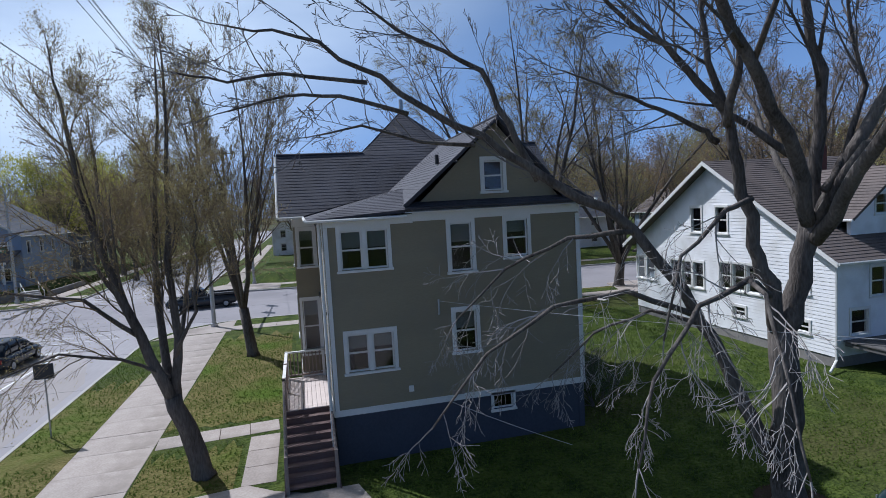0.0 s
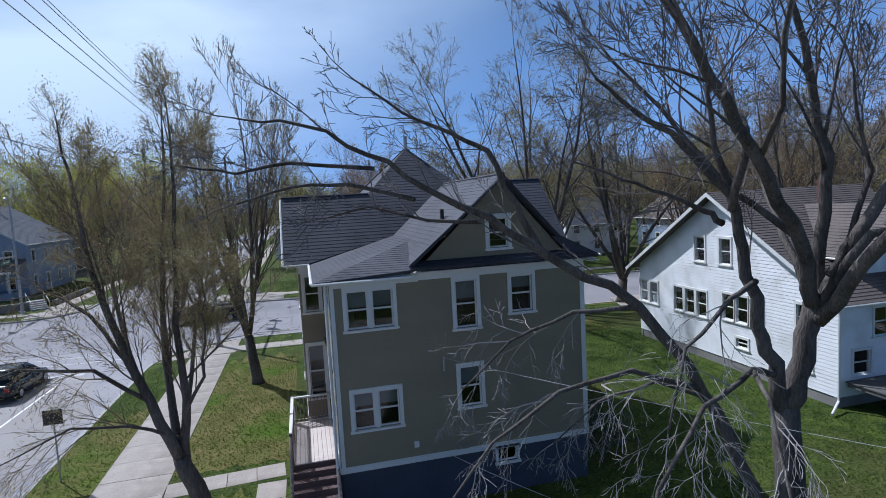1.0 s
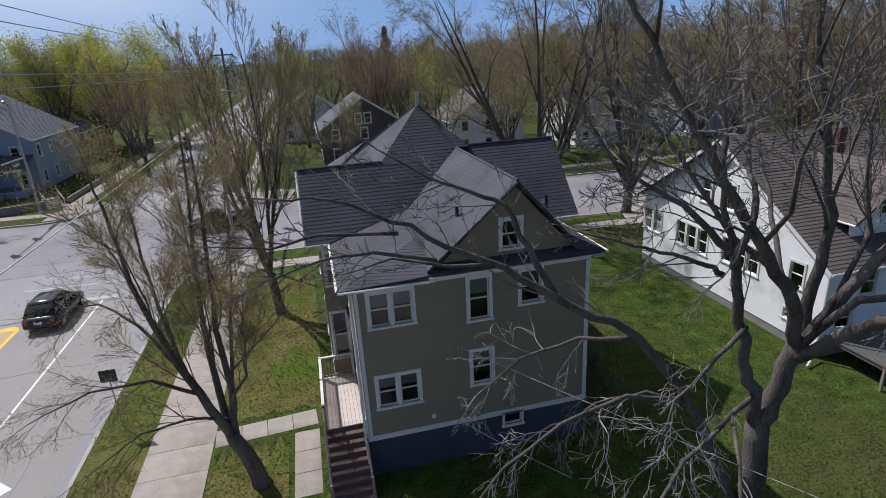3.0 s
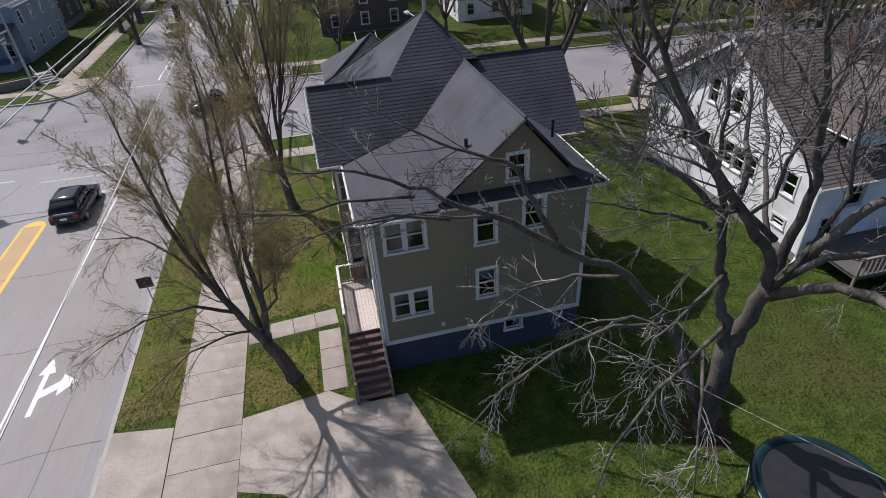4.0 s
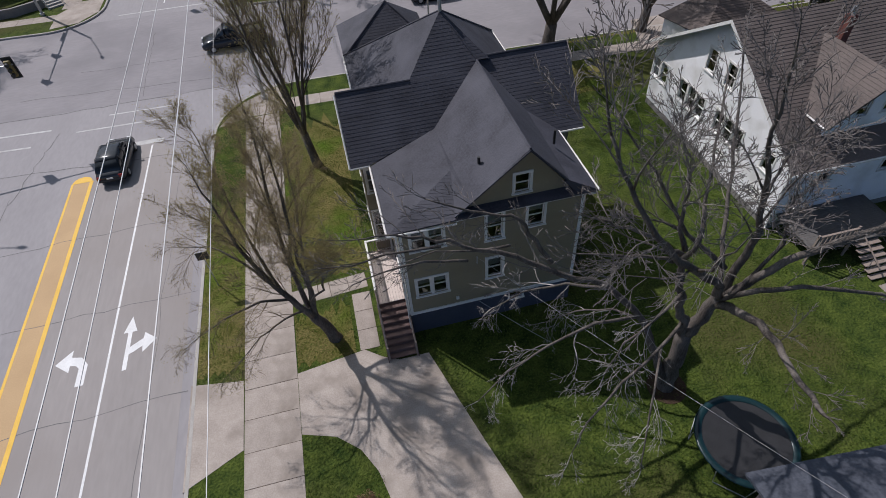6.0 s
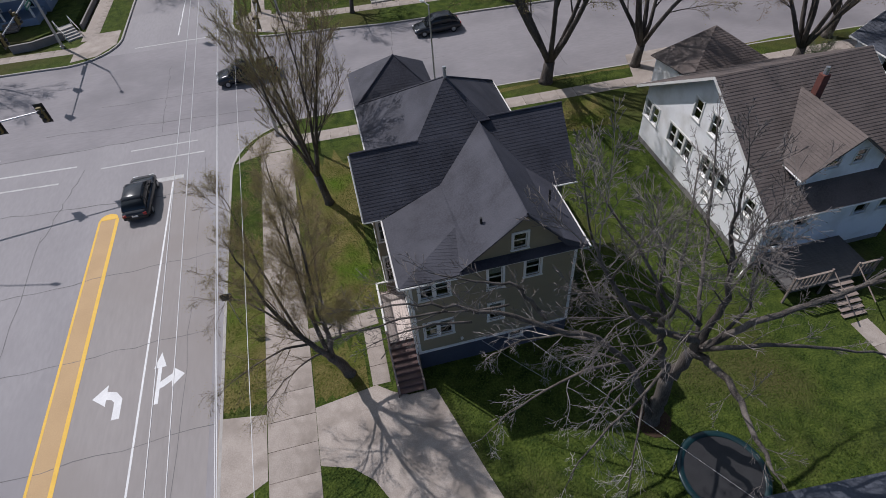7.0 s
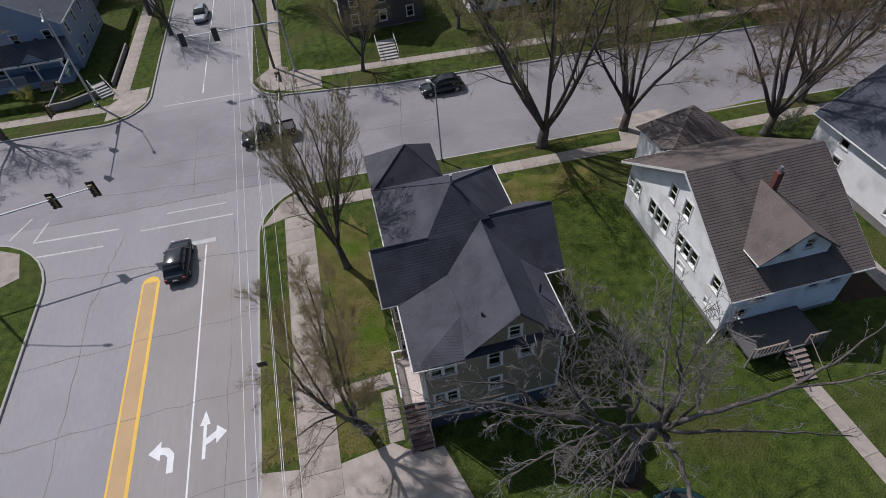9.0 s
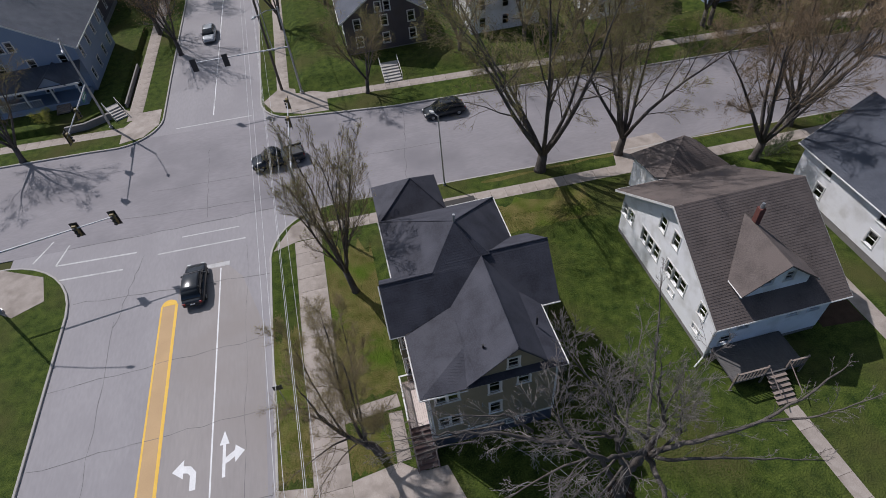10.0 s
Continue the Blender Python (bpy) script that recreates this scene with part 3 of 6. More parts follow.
stripe(-16.2, 64, -16.2, 200, 0.12, "white_line", "faint white centre line")
stripe(-20.5, 62.5, -11.6, 62.2, 0.16, "worn_line", "worn thin white crossing line")


def arrow_left(x, y):
    bm = bmesh.new()
    stem = [(0.62, -1.55), (0.62, -0.35), (0.25, 0.15), (-0.25, 0.28), (-0.25, 0.72), (-1.0, 0.0), (-0.25, -0.62), (-0.25, -0.22), (0.05, -0.30), (0.22, -0.5), (0.22, -1.55)]
    prism(bm, [(x + a, y + b) for a, b in stem[::-1]], ZP - 0.004, ZP)
    bmesh.ops.recalc_face_normals(bm, faces=bm.faces)
    whole("turn_arrow", bm, "white_line", "white turn arrow painted on the road", "road marking", group="road markings")


def arrow_both(x, y):
    bm, k = bmesh.new(), 0.8
    prism(bm, [(x + a * k, y + b * k) for a, b in ((-0.13, -1.9), (0.13, -1.9), (0.13, 1.0), (0.42, 1.0), (0.0, 2.3), (-0.42, 1.0), (-0.13, 1.0))], ZP - 0.004, ZP)
    prism(bm, [(x + a * k, y + b * k) for a, b in ((0.13, -0.75), (0.45, -0.62), (0.9, -0.3), (0.95, -0.8), (1.75, 0.05), (0.95, 0.75), (0.9, 0.28), (0.13, -0.2))], ZP - 0.004, ZP)
    whole("lane_arrow", bm, "white_line", "white branching lane arrow painted on the road", "road marking", group="road markings")


arrow_left(-15.95, 19.3)
arrow_both(-13.5, 19.6)
rng = random.Random(4)
for x0, y0, x1, y1, w in ((-27, 28.4, -10.2, 28.8, 0.03), (-27, 22.0, -10.2, 22.4, 0.025), (-27.1, 37.2, -10, 35.6, 0.05), (-29, 44.5, -9, 44.2, 0.07), (-26, 47.6, -6, 45.6, 0.06), (-23, 33.5, -21.6, 41.5, 0.04), (-27, 15.6, -10.2, 16.0, 0.03), (-12.2, 5, -12.0, 40, 0.02), (-22.9, 6, -23.0, 34, 0.02), (-22, 51, 10, 49.2, 0.04), (-16, 45, -16.3, 57, 0.04), (4, 44.5, 6, 57, 0.04), (20, 43.5, 21, 56, 0.04), (-16.2, 66, -16.4, 120, 0.05)):
    n = 14
    pts = [Vector((x0 + (x1 - x0) * i / n + rng.uniform(-0.12, 0.12), y0 + (y1 - y0) * i / n + rng.uniform(-0.12, 0.12))) for i in range(n + 1)]
    d = (pts[-1] - pts[0]).normalized()
    s = Vector((-d.y, d.x))
    ws = [w * rng.uniform(0.25, 0.75) for _ in pts]
    paint("road_crack", [tuple(p - s * k) for p, k in zip(pts, ws)] + [tuple(p + s * k) for p, k in zip(pts[::-1], ws[::-1])], "tar", "dark tar-filled crack in the road", ZP + 0.002)


# ---- the olive house ----
def main_house():
    h = thing("house", (0, 0, 0), "two-storey olive clapboard house with charcoal shingle roof", "house")
    E = 7.25
    S, SX0, SX1, SY = 1.63, 0.62, 8.6, 16.2
    front = Face((SX0, SY, 0), (1, 0, 0), (0, -1, 0))
    wins = [  # a0, a1, b0, b1 clear openings, lights, blind
        (0.46, 1.82, 5.74, 6.86, 2, 0.45), (3.72, 4.40, 5.45, 6.90, 1, 0.4), (5.52, 6.22, 5.77, 6.90, 1, 0.35),
        (0.47, 1.83, 2.74, 3.84, 2, 0.4), (3.74, 4.42, 2.98, 4.22, 1, 0.45),
    ]
    low = (4.84, 5.50, 1.02, 1.50)
    gab = (4.88, 5.50, 7.82, 8.72)
    bm = front.siding(bmesh.new(), [(0, S), (7.98, S), (7.98, 7.2), (0, 7.2)], [w[:4] for w in wins])
    wall = part("wall", bm, "siding", h)
    for w in wins:
        add_window(h, front, *w[:4], lights=w[4], blind=w[5])
    # gable wall
    gable = Face((SX0, SY, 0), (1, 0, 0), (0, -1, 0))
    bm = gable.siding(bmesh.new(), [(2.75, 7.45), (7.42, 7.45), (5.31, 9.86)], [gab], thick=0.14)
    part("gable_wall", bm, "siding", h)
    add_window(h, gable, *gab, lights=1, blind=0.0)
    # other walls, plan corners running round the house
    ring = [((8.6, 16.2), (8.6, 20.75)), ((8.6, 20.75), (9.75, 20.75)), ((9.75, 20.75), (9.75, 26.2)), ((9.75, 26.2), (8.6, 26.2)), ((8.6, 26.2), (8.6, 30.6)), ((8.6, 30.6), (5.0, 30.6)),
            ((5.0, 30.6), (5.0, 35.0)), ((5.0, 35.0), (0.6, 35.0)), ((0.6, 35.0), (0.6, 25.0)), ((0.6, 25.0), (-0.25, 24.6)), ((-0.25, 24.6), (-0.25, 20.75)), ((-0.25, 20.75), (0.6, 20.75)), ((0.62, 20.75), (0.62, 16.2))]
    for (x0, y0), (x1, y1) in ring:
        u = Vector((x1 - x0, y1 - y0, 0))
        f = Face((x0, y0, 0), u, (u.y, -u.x, 0))
        long = u.length
        holes = []
        if long > 3.5:
            for c in ((0.3, 0.7) if long > 5 else (0.5,)):
                holes += [(long * c - 0.36, long * c + 0.36, 5.5, 6.85), (long * c - 0.36, long * c + 0.36, 2.7, 4.2)]
        elif abs(y0 - 20.75) < 0.01 and x1 == 0.6:
            holes = [(0.16, 0.70, 5.55, 6.85), (0.14, 0.72, 2.35, 4.3)]
        part("wall", f.siding(bmesh.new(), [(0, S), (long, S), (long, 7.2), (0, 7.2)], holes, step=0.13), "siding", h)
        for k in holes:
            add_window(h, f, *k, blind=0.3, casing=0.09)
        part("foundation", f.box(bmesh.new(), 0.0, long, -0.1, S - 0.16, -0.2, -0.03), "footing", h)
        part("water_table", f.box(bmesh.new(), -0.03, long + 0.03, S - 0.158, S + 0.02, -0.1, 0.045), "trim", h)
        part("frieze", f.box(bmesh.new(), 0.0, long, 6.96, 7.24, 0.016, 0.05), "trim", h)
    bm = bmesh.new()
    for a0, a1, b0, b1 in ((0, low[0], -0.1, S - 0.16), (low[1], 7.98, -0.1, S - 0.16), (low[0], low[1], -0.1, low[2]), (low[0], low[1], low[3] - 0.03, S - 0.16)):
        front.box(bm, a0, a1, b0, b1, -0.2, -0.02)
    part("foundation", bm, "footing", h)
    add_window(h, front, low[0], low[1], low[2], low[3] - 0.04, casing=0.07, sashes=False)
    part("water_table", front.box(bmesh.new(), -0.03, 8.01, S - 0.158, S + 0.02, -0.1, 0.05), "trim", h)
    part("frieze", front.box(bmesh.new(), 0.0, 2.6, 6.985, 7.24, 0.018, 0.05), "trim", h)
    part("frieze", front.box(bmesh.new(), 2.6, 7.98, 7.02, 7.42, 0.018, 0.06), "trim", h)
    for a in (0.0, 7.86):
        part("corner_board", front.box(bmesh.new(), a, a + 0.12, S + 0.02, 6.98, 0.017, 0.04), "trim", h)
    part("corner_board", boxed(0.575, 0.605, 16.19, 16.32, S + 0.02, 6.98), "trim", h)
    part("corner_board", boxed(8.615, 8.645, 16.19, 16.32, S + 0.02, 6.98), "trim", h)
    mesh_part("downspout", pipe([(0.50, 16.12, 7.1), (0.50, 16.1, 6.8), (0.50, 16.1, 0.5), (0.42, 15.9, 0.15)], 0.045, 8), "trim", h, "white downspout")
    part("meter_box", front.box(bmesh.new(), 2.2, 2.34, 1.95, 2.12, 0.016, 0.09), "trim", h)
    mesh_part("service_bracket", pipe([(3.86, 16.18, 4.2), (3.86, 16.1, 4.2), (3.86, 16.1, 4.65)], 0.03, 6), "metal", h)
    bm = bmesh.new()
    for i, a in enumerate((3.55, 3.68, 3.81)):
        front.box(bm, a, a + 0.10, 1.66, 1.80, 0.05, 0.08)
    part("vent_grille", bm, "baluster", h)
    # roof
    A, P, T = Vector((5.93, 23.05, 10.0)), Vector((4.75, 24.9, 11.72)), Vector((3.2, 33.0, 9.2))
    planes = {
        "dark": [(-0.69, 20.4, 7.35), (0.2, 20.4, 7.35), (3.35, 21.15, 8.08), tuple(A), (6.5, 23.05, 10.0), tuple(P), (2.69, 22.82, 9.72), (-0.69, 22.82, 9.72)],
        "wing_back": [(-0.69, 22.82, 9.72), (2.69, 22.82, 9.72), (0.2, 25.3, 7.32), (-0.69, 25.3, 7.32)],
        "left": [(0.2, 25.3, 7.32), (2.69, 22.82, 9.72), tuple(P), (0.2, 31.0, 7.32)],
        "back": [(0.2, 31.0, 7.32), tuple(P), (9.05, 31.0, 7.3)],
        "right": [(9.05, 31.0, 7.3), tuple(P), (6.5, 23.05, 10.0), (9.05, 26.55, 7.3)],
        "rw_front": [(9.0, 20.25, 7.28), (10.25, 20.25, 7.28), (10.4, 23.3, 10.0), (5.75, 23.3, 10.0), (7.3, 21.15, 8.08)],
        "rw_back": [(10.4, 23.3, 10.0), (10.25, 26.6, 7.28), (9.05, 26.6, 7.28), (6.2, 23.3, 10.0)],
        "gable_right": [(7.75, 15.95, 8.06), (7.75, 21.15, 8.10), tuple(A), (5.97, 15.95, 10.03)],
        "gable_right_flare": [(8.95, 15.78, 7.42), (8.98, 20.3, 7.36), (7.75, 21.15, 8.10), (7.75, 15.95, 8.06)],
        "gable_return": [(8.0, 15.90, 7.50), (8.95, 15.78, 7.42), (7.75, 15.95, 8.06), (7.50, 16.02, 8.04)],
        "gable_left": [(5.97, 15.95, 10.03), tuple(A), (3.35, 21.15, 8.08), (3.35, 18.1, 8.06), (2.95, 15.88, 7.50)],
        "flare": [(0.2, 20.4, 7.30), (0.18, 15.9, 7.22), (3.35, 18.1, 8.06), (3.35, 21.15, 8.08)],
        "hip": [(0.18, 15.9, 7.22), (2.95, 15.80, 7.38), (3.35, 18.1, 8.06)],
        "turret_w": [(0.2, 35.2, 7.25), (0.2, 30.8, 7.25), tuple(T)],
        "turret_s": [(0.2, 30.8, 7.25), (5.4, 30.8, 7.25), tuple(T)],
        "turret_e": [(5.4, 30.8, 7.25), (5.4, 35.2, 7.25), tuple(T)],
        "turret_n": [(5.4, 35.2, 7.25), (0.2, 35.2, 7.25), tuple(T)],
    }
    for key, poly in planes.items():
        pts = [Vector(p) for p in poly]
        n = sum((pts[i].cross(pts[(i + 1) % len(pts)]) for i in range(len(pts))), Vector())
        if n.z < 0:
            pts.reverse()
        part("roof_plane", courses(bmesh.new(), pts, 0.17, 0.008, 0.09), "shingle", h)
    for a, b in (((5.97, 15.95, 10.04), tuple(A)), (tuple(A), tuple(P)), ((-0.69, 22.82, 9.74), (2.69, 22.82, 9.74)), ((6.0, 23.3, 10.02), (10.4, 23.3, 10.02)), (tuple(P), (0.2, 31.0, 7.34)), (tuple(P), (9.05, 31.0, 7.34)), ((0.2, 30.8, 7.27), tuple(T)), ((5.4, 30.8, 7.27), tuple(T))):
        mesh_part("ridge_cap", pipe([a, b], 0.05, 6), "shingle", h)
    # white gutters and rakes along the eaves
    for a, b in (((0.14, 15.86, 7.2), (0.14, 20.4, 7.27)), ((0.14, 15.84, 7.18), (2.98, 15.78, 7.18)), ((9.02, 15.75, 7.38), (9.03, 20.25, 7.3)), ((-0.72, 20.4, 7.3), (0.16, 20.4, 7.3)), ((9.0, 20.2, 7.25), (10.28, 20.2, 7.25)), ((9.1, 26.6, 7.27), (9.1, 31.05, 7.27)), ((5.45, 31.06, 7.27), (9.1, 31.06, 7.27)), ((0.16, 25.3, 7.29), (0.16, 31, 7.29)), ((-0.74, 20.4, 7.3), (-0.74, 22.8, 9.66))):
        a, b = Vector(a), Vector(b)
        mesh_part("gutter", pipe([a, (a + b) / 2, b], 0.045, 6), "trim", h, "white gutter")
    for a, b in (((5.97, 15.93, 10.0), (2.93, 15.86, 7.52)), ((5.97, 15.93, 10.0), (7.75, 15.93, 8.05))):
        bm, a, b = bmesh.new(), Vector(a), Vector(b)
        d = Vector((0, 0.03, 0))
        tri = [a, b, b - Vector((0, 0, 0.07)), a - Vector((0, 0, 0.08))]
        f1, f2 = [bm.verts.new(p - d) for p in tri], [bm.verts.new(p + d) for p in tri]
        bm.faces.new(f1)
        bm.faces.new(f2[::-1])
        for i in range(4):
            bm.faces.new((f1[i], f2[i], f2[(i + 1) % 4], f1[(i + 1) % 4]))
        bmesh.ops.recalc_face_normals(bm, faces=bm.faces)
        part("rake_board", bm, "shingle", h)
    # the little pent roof at the gable's foot
    part("pent_roof", courses(bmesh.new(), [(2.95, 15.75, 7.40), (8.95, 15.75, 7.40), (8.6, 16.2, 7.58), (3.3, 16.2, 7.58)], 0.16, 0.015, 0.06), "shingle", h)
    # soffits
    for x0, x1, y0, y1, z in ((0.2, 0.62, 15.9, 20.4, 7.2), (0.2, 3.0, 15.9, 16.2, 7.19), (8.6, 9.0, 15.8, 20.3, 7.22), (2.95, 8.9, 15.8, 16.2, 7.3), (0.2, 0.6, 25.3, 31, 7.2), (8.6, 9.05, 26.6, 31, 7.2), (-0.68, 0.2, 20.42, 20.75, 7.24), (9.0, 10.2, 20.3, 20.75, 7.2)):
        part("soffit", boxed(x0, x1, y0, y1, z - 0.02, z), "trim", h)
    tri = [(-0.25, 20.6, 7.2), (-0.25, 25.0, 7.2), (-0.25, 22.82, 9.5)]
    bm = bmesh.new()
    tri_face(bm, *tri[::-1])
    part("gable_wall", bm, "siding", h)
    bm = bmesh.new()
    tri_face(bm, (9.75, 20.5, 7.2), (9.75, 26.3, 7.2), (9.75, 23.3, 9.85))
    part("gable_wall", bm, "siding", h)
    # vents and the small chimney pipe
    mesh_part("roof_vent", pipe([(4.35, 17.3, 8.75), (4.35, 17.3, 9.05)], 0.065, 8), "black", h, "black roof vent pipe")
    mesh_part("roof_vent", pipe([(8.0, 18.4, 8.1), (8.0, 18.4, 8.8)], 0.06, 8), "black", h, "black roof vent pipe")
    mesh_part("finial", pipe([(4.75, 24.9, 11.65), (4.75, 24.9, 12.25)], 0.09, 8), "metal", h, "grey metal vent on the roof peak")
    # unseen near-black floors and walls added so that the rooms are dark and closed
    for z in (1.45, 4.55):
        part("dark_floor", boxed(0.5, 8.5, 16.42, 34.7, z - 0.1, z), "room", h)
    part("room_blocker", boxed(1.9, 7.4, 17.9, 18.0, 1.5, 6.95), "room", h)
    part("room_blocker", boxed(1.6, 7.6, 20.4, 29.6, 1.5, 6.95), "room", h)
    part("dark_ceiling", boxed(0.5, 8.5, 16.42, 30.4, 7.0, 7.05), "room", h)
    return h


house = main_house()


# ---- porch with stairs ----
def porch():
    p = thing("porch", (0, 0, 0), "raised wooden porch with pale deck and brown stairs", "porch")
    top, x0, x1, y0, y1 = 1.5, -0.85, 0.55, 17.25, 20.7
    for i in range(10):
        a = x0 + (x1 - x0) * i / 10
        part("deck_board", boxed(a + 0.004, a + 0.136, y0, y1, top - 0.035, top, bevel=0.004), "deck", p)
    part("deck_frame", boxed(x0, x1, y0 + 0.02, y1, top - 0.24, top - 0.04), "stair", p)
    n, run = 8, 0.29
    for i in range(n):
        z, y = top - (i + 1) * top / (n + 1), y0 - (i + 1) * run
        part("tread", boxed(x0, x1, y, y + run + 0.03, z - 0.04, z, bevel=0.006), "stair", p)
        part("riser", boxed(x0 + 0.02, x1 - 0.02, y + run - 0.01, y + run + 0.01, z - 0.0, z + top / (n + 1) - 0.042), "stair", p)
    end = y0 - n * run
    for x in (x0 - 0.04, x1 + 0.002):
        bm = bmesh.new()
        pts = [(y0 + 0.02, top), (end - 0.1, 0.08), (end - 0.1, 0.0), (end + 0.25, 0.0), (y0 + 0.02, top - 0.32)]
        f1, f2 = [bm.verts.new((x, y, z)) for y, z in pts], [bm.verts.new((x + 0.038, y, z)) for y, z in pts]
        bm.faces.new(f1)
        bm.faces.new(f2[::-1])
        for i in range(5):
            bm.faces.new((f1[i], f2[i], f2[(i + 1) % 5], f1[(i + 1) % 5]))
        bmesh.ops.recalc_face_normals(bm, faces=bm.faces)
        part("stringer", bm, "stair", p)
    for x, y in ((x0 + 0.05, y0 + 0.05), (x0 + 0.05, y1 - 0.05), (x1 - 0.06, y1 - 0.05), (x0 + 0.05, 19.0)):
        part("post", boxed(x - 0.05, x + 0.05, y - 0.05, y + 0.05, 0.0, top + 1.0, bevel=0.006), "trim" if y > 19.5 else "baluster", p)
    rail_a, rail_b = Vector((x0 + 0.05, y0 + 0.05, top + 0.95)), Vector((x0 + 0.05, y1 - 0.05, top + 0.95))
    part("handrail", boxed(x0, x0 + 0.1, y0, y1, top + 0.93, top + 0.98), "trim", p, "off-white handrail")
    part("handrail", boxed(x0, x1, y1 - 0.1, y1, top + 0.931, top + 0.981), "trim", p, "off-white handrail")
    part("bottom_rail", boxed(x0 + 0.02, x0 + 0.08, y0, y1, top + 0.08, top + 0.13), "baluster", p)
    part("bottom_rail", boxed(x0, x1, y1 - 0.08, y1 - 0.02, top + 0.08, top + 0.13), "baluster", p)
    for i in range(26):
        y = y0 + 0.12 + i * 0.13
        part("baluster", boxed(x0 + 0.03, x0 + 0.07, y, y + 0.04, top + 0.13, top + 0.93), "baluster", p)
    for i in range(9):
        x = x0 + 0.15 + i * 0.13
        part("baluster", boxed(x, x + 0.04, y1 - 0.07, y1 - 0.03, top + 0.13, top + 0.93), "baluster", p)
    # stair rails on both sides
    slope = top / (n + 1) / run
    for x in (x0 + 0.02, x1 - 0.06):
        part("post", boxed(x - 0.02, x + 0.07, end - 0.02, end + 0.07, 0.0, 1.05, bevel=0.006), "baluster", p)
        me = pipe([(x + 0.025, y0 + 0.05, top + 0.93), (x + 0.025, end + 0.02, 0.98)], 0.04, 6)
        mesh_part("handrail", me, "baluster", p)
        for i in range(16):
            y = y0 - 0.08 - i * 0.14
            z = top - (y0 - y) * slope
            part("baluster", boxed(x + 0.005, x + 0.04, y, y + 0.035, z - 0.06, z + 0.92), "baluster", p)
    part("lattice_skirt", boxed(x0 + 0.01, x0 + 0.03, y0 + 0.1, y1 - 0.1, 0.0, top - 0.25), "stair", p)
    return p


porch()


# ---- other houses ----
def plain_house(label, x0, x1, y0, y1, eave, ridge, along, wall, roof, foot=0.6, over=0.45, cols=3, rows=2, rz=0.0, name="house", windows=True, skip=(), own=None):
    """A gabled house: along 'x' or 'y' is the way of its ridge."""
    cx, cy = (x0 + x1) / 2, (y0 + y1) / 2
    h = thing(name, (cx, cy, 0), label, "house", rz=rz)
    a, b = (x1 - x0) / 2, (y1 - y0) / 2
    if along == "y":
        h.matrix_world = pose(cx, cy, 0, 0, 0, rz + 90)
        a, b = b, a
    faces = [Face((-a, -b, 0), (1, 0, 0), (0, -1, 0)), Face((a, -b, 0), (0, 1, 0), (1, 0, 0)), Face((a, b, 0), (-1, 0, 0), (0, 1, 0)), Face((-a, b, 0), (0, -1, 0), (-1, 0, 0))]
    for i, f in enumerate(faces):
        long = 2 * a if i % 2 == 0 else 2 * b
        out = [(0, foot), (long, foot), (long, eave), (0, eave)] if i % 2 == 0 else [(0, foot), (long, foot), (long, eave), (long / 2, ridge), (0, eave)]
        holes = []
        if windows and i not in skip:
            hh = (eave - foot) / rows
            for r in range(rows):
                for c in range(cols):
                    m = long * (c + 0.5) / cols
                    holes.append((m - 0.42, m + 0.42, foot + hh * r + 0.75, foot + hh * r + min(2.1, hh - 0.25)))
            if i % 2 and ridge - eave > 2.2:
                holes += [(long / 2 - 0.95, long / 2 - 0.2, eave + 0.3, eave + 1.5), (long / 2 + 0.2, long / 2 + 0.95, eave + 0.3, eave + 1.5)]
        if own and i in own:
            holes = own[i]
        part("wall", f.siding(bmesh.new(), out, holes, step=0.16), wall, h)
        for k in holes:
            add_window(h, f, *k, blind=0.0 if own else 0.22, casing=0.1)
        part("foundation", f.box(bmesh.new(), 0.0, long, -0.15, foot, -0.2, -0.03), "stone", h)
    s = (ridge - eave) / b
    e, drop = a + over, over * s
    for sgn in (-1, 1):
        poly = [(-e, sgn * (b + over), eave - drop), (e, sgn * (b + over), eave - drop), (e, 0, ridge + 0.06), (-e, 0, ridge + 0.06)]
        if sgn > 0:
            poly.reverse()
        part("roof_plane", courses(bmesh.new(), poly, 0.2, 0.02, 0.12), roof, h)
        mesh_part("gutter", pipe([(-e, sgn * (b + over + 0.03), eave - drop - 0.05), (0, sgn * (b + over + 0.03), eave - drop - 0.06), (e, sgn * (b + over + 0.03), eave - drop - 0.05)], 0.06, 6), "trim", h)
        for x in (-e, e):
            bm = bmesh.new()
            p = [Vector((x, sgn * (b + over), eave - drop)), Vector((x, 0, ridge + 0.06))]
            q = [v - Vector((0, 0, 0.2)) for v in p]
            d = Vector((0.025, 0, 0))
            f1, f2 = [bm.verts.new(v - d) for v in (p[0], p[1], q[1], q[0])], [bm.verts.new(v + d) for v in (p[0], p[1], q[1], q[0])]
            bm.faces.new(f1)
            bm.faces.new(f2[::-1])
            for i in range(4):
                bm.faces.new((f1[i], f2[i], f2[(i + 1) % 4], f1[(i + 1) % 4]))
            bmesh.ops.recalc_face_normals(bm, faces=bm.faces)
            part("rake_board", bm, "trim", h)
    # unseen near-black ceiling and core added to keep the windows dark
    part("dark_ceiling", boxed(-a + 0.2, a - 0.2, -b + 0.2, b - 0.2, eave - 0.1, eave - 0.05), "room", h)
    part("dark_core", boxed(-a + 0.9, a - 0.9, -b + 0.9, b - 0.9, 0.0, eave - 0.12), "room", h)
    return h


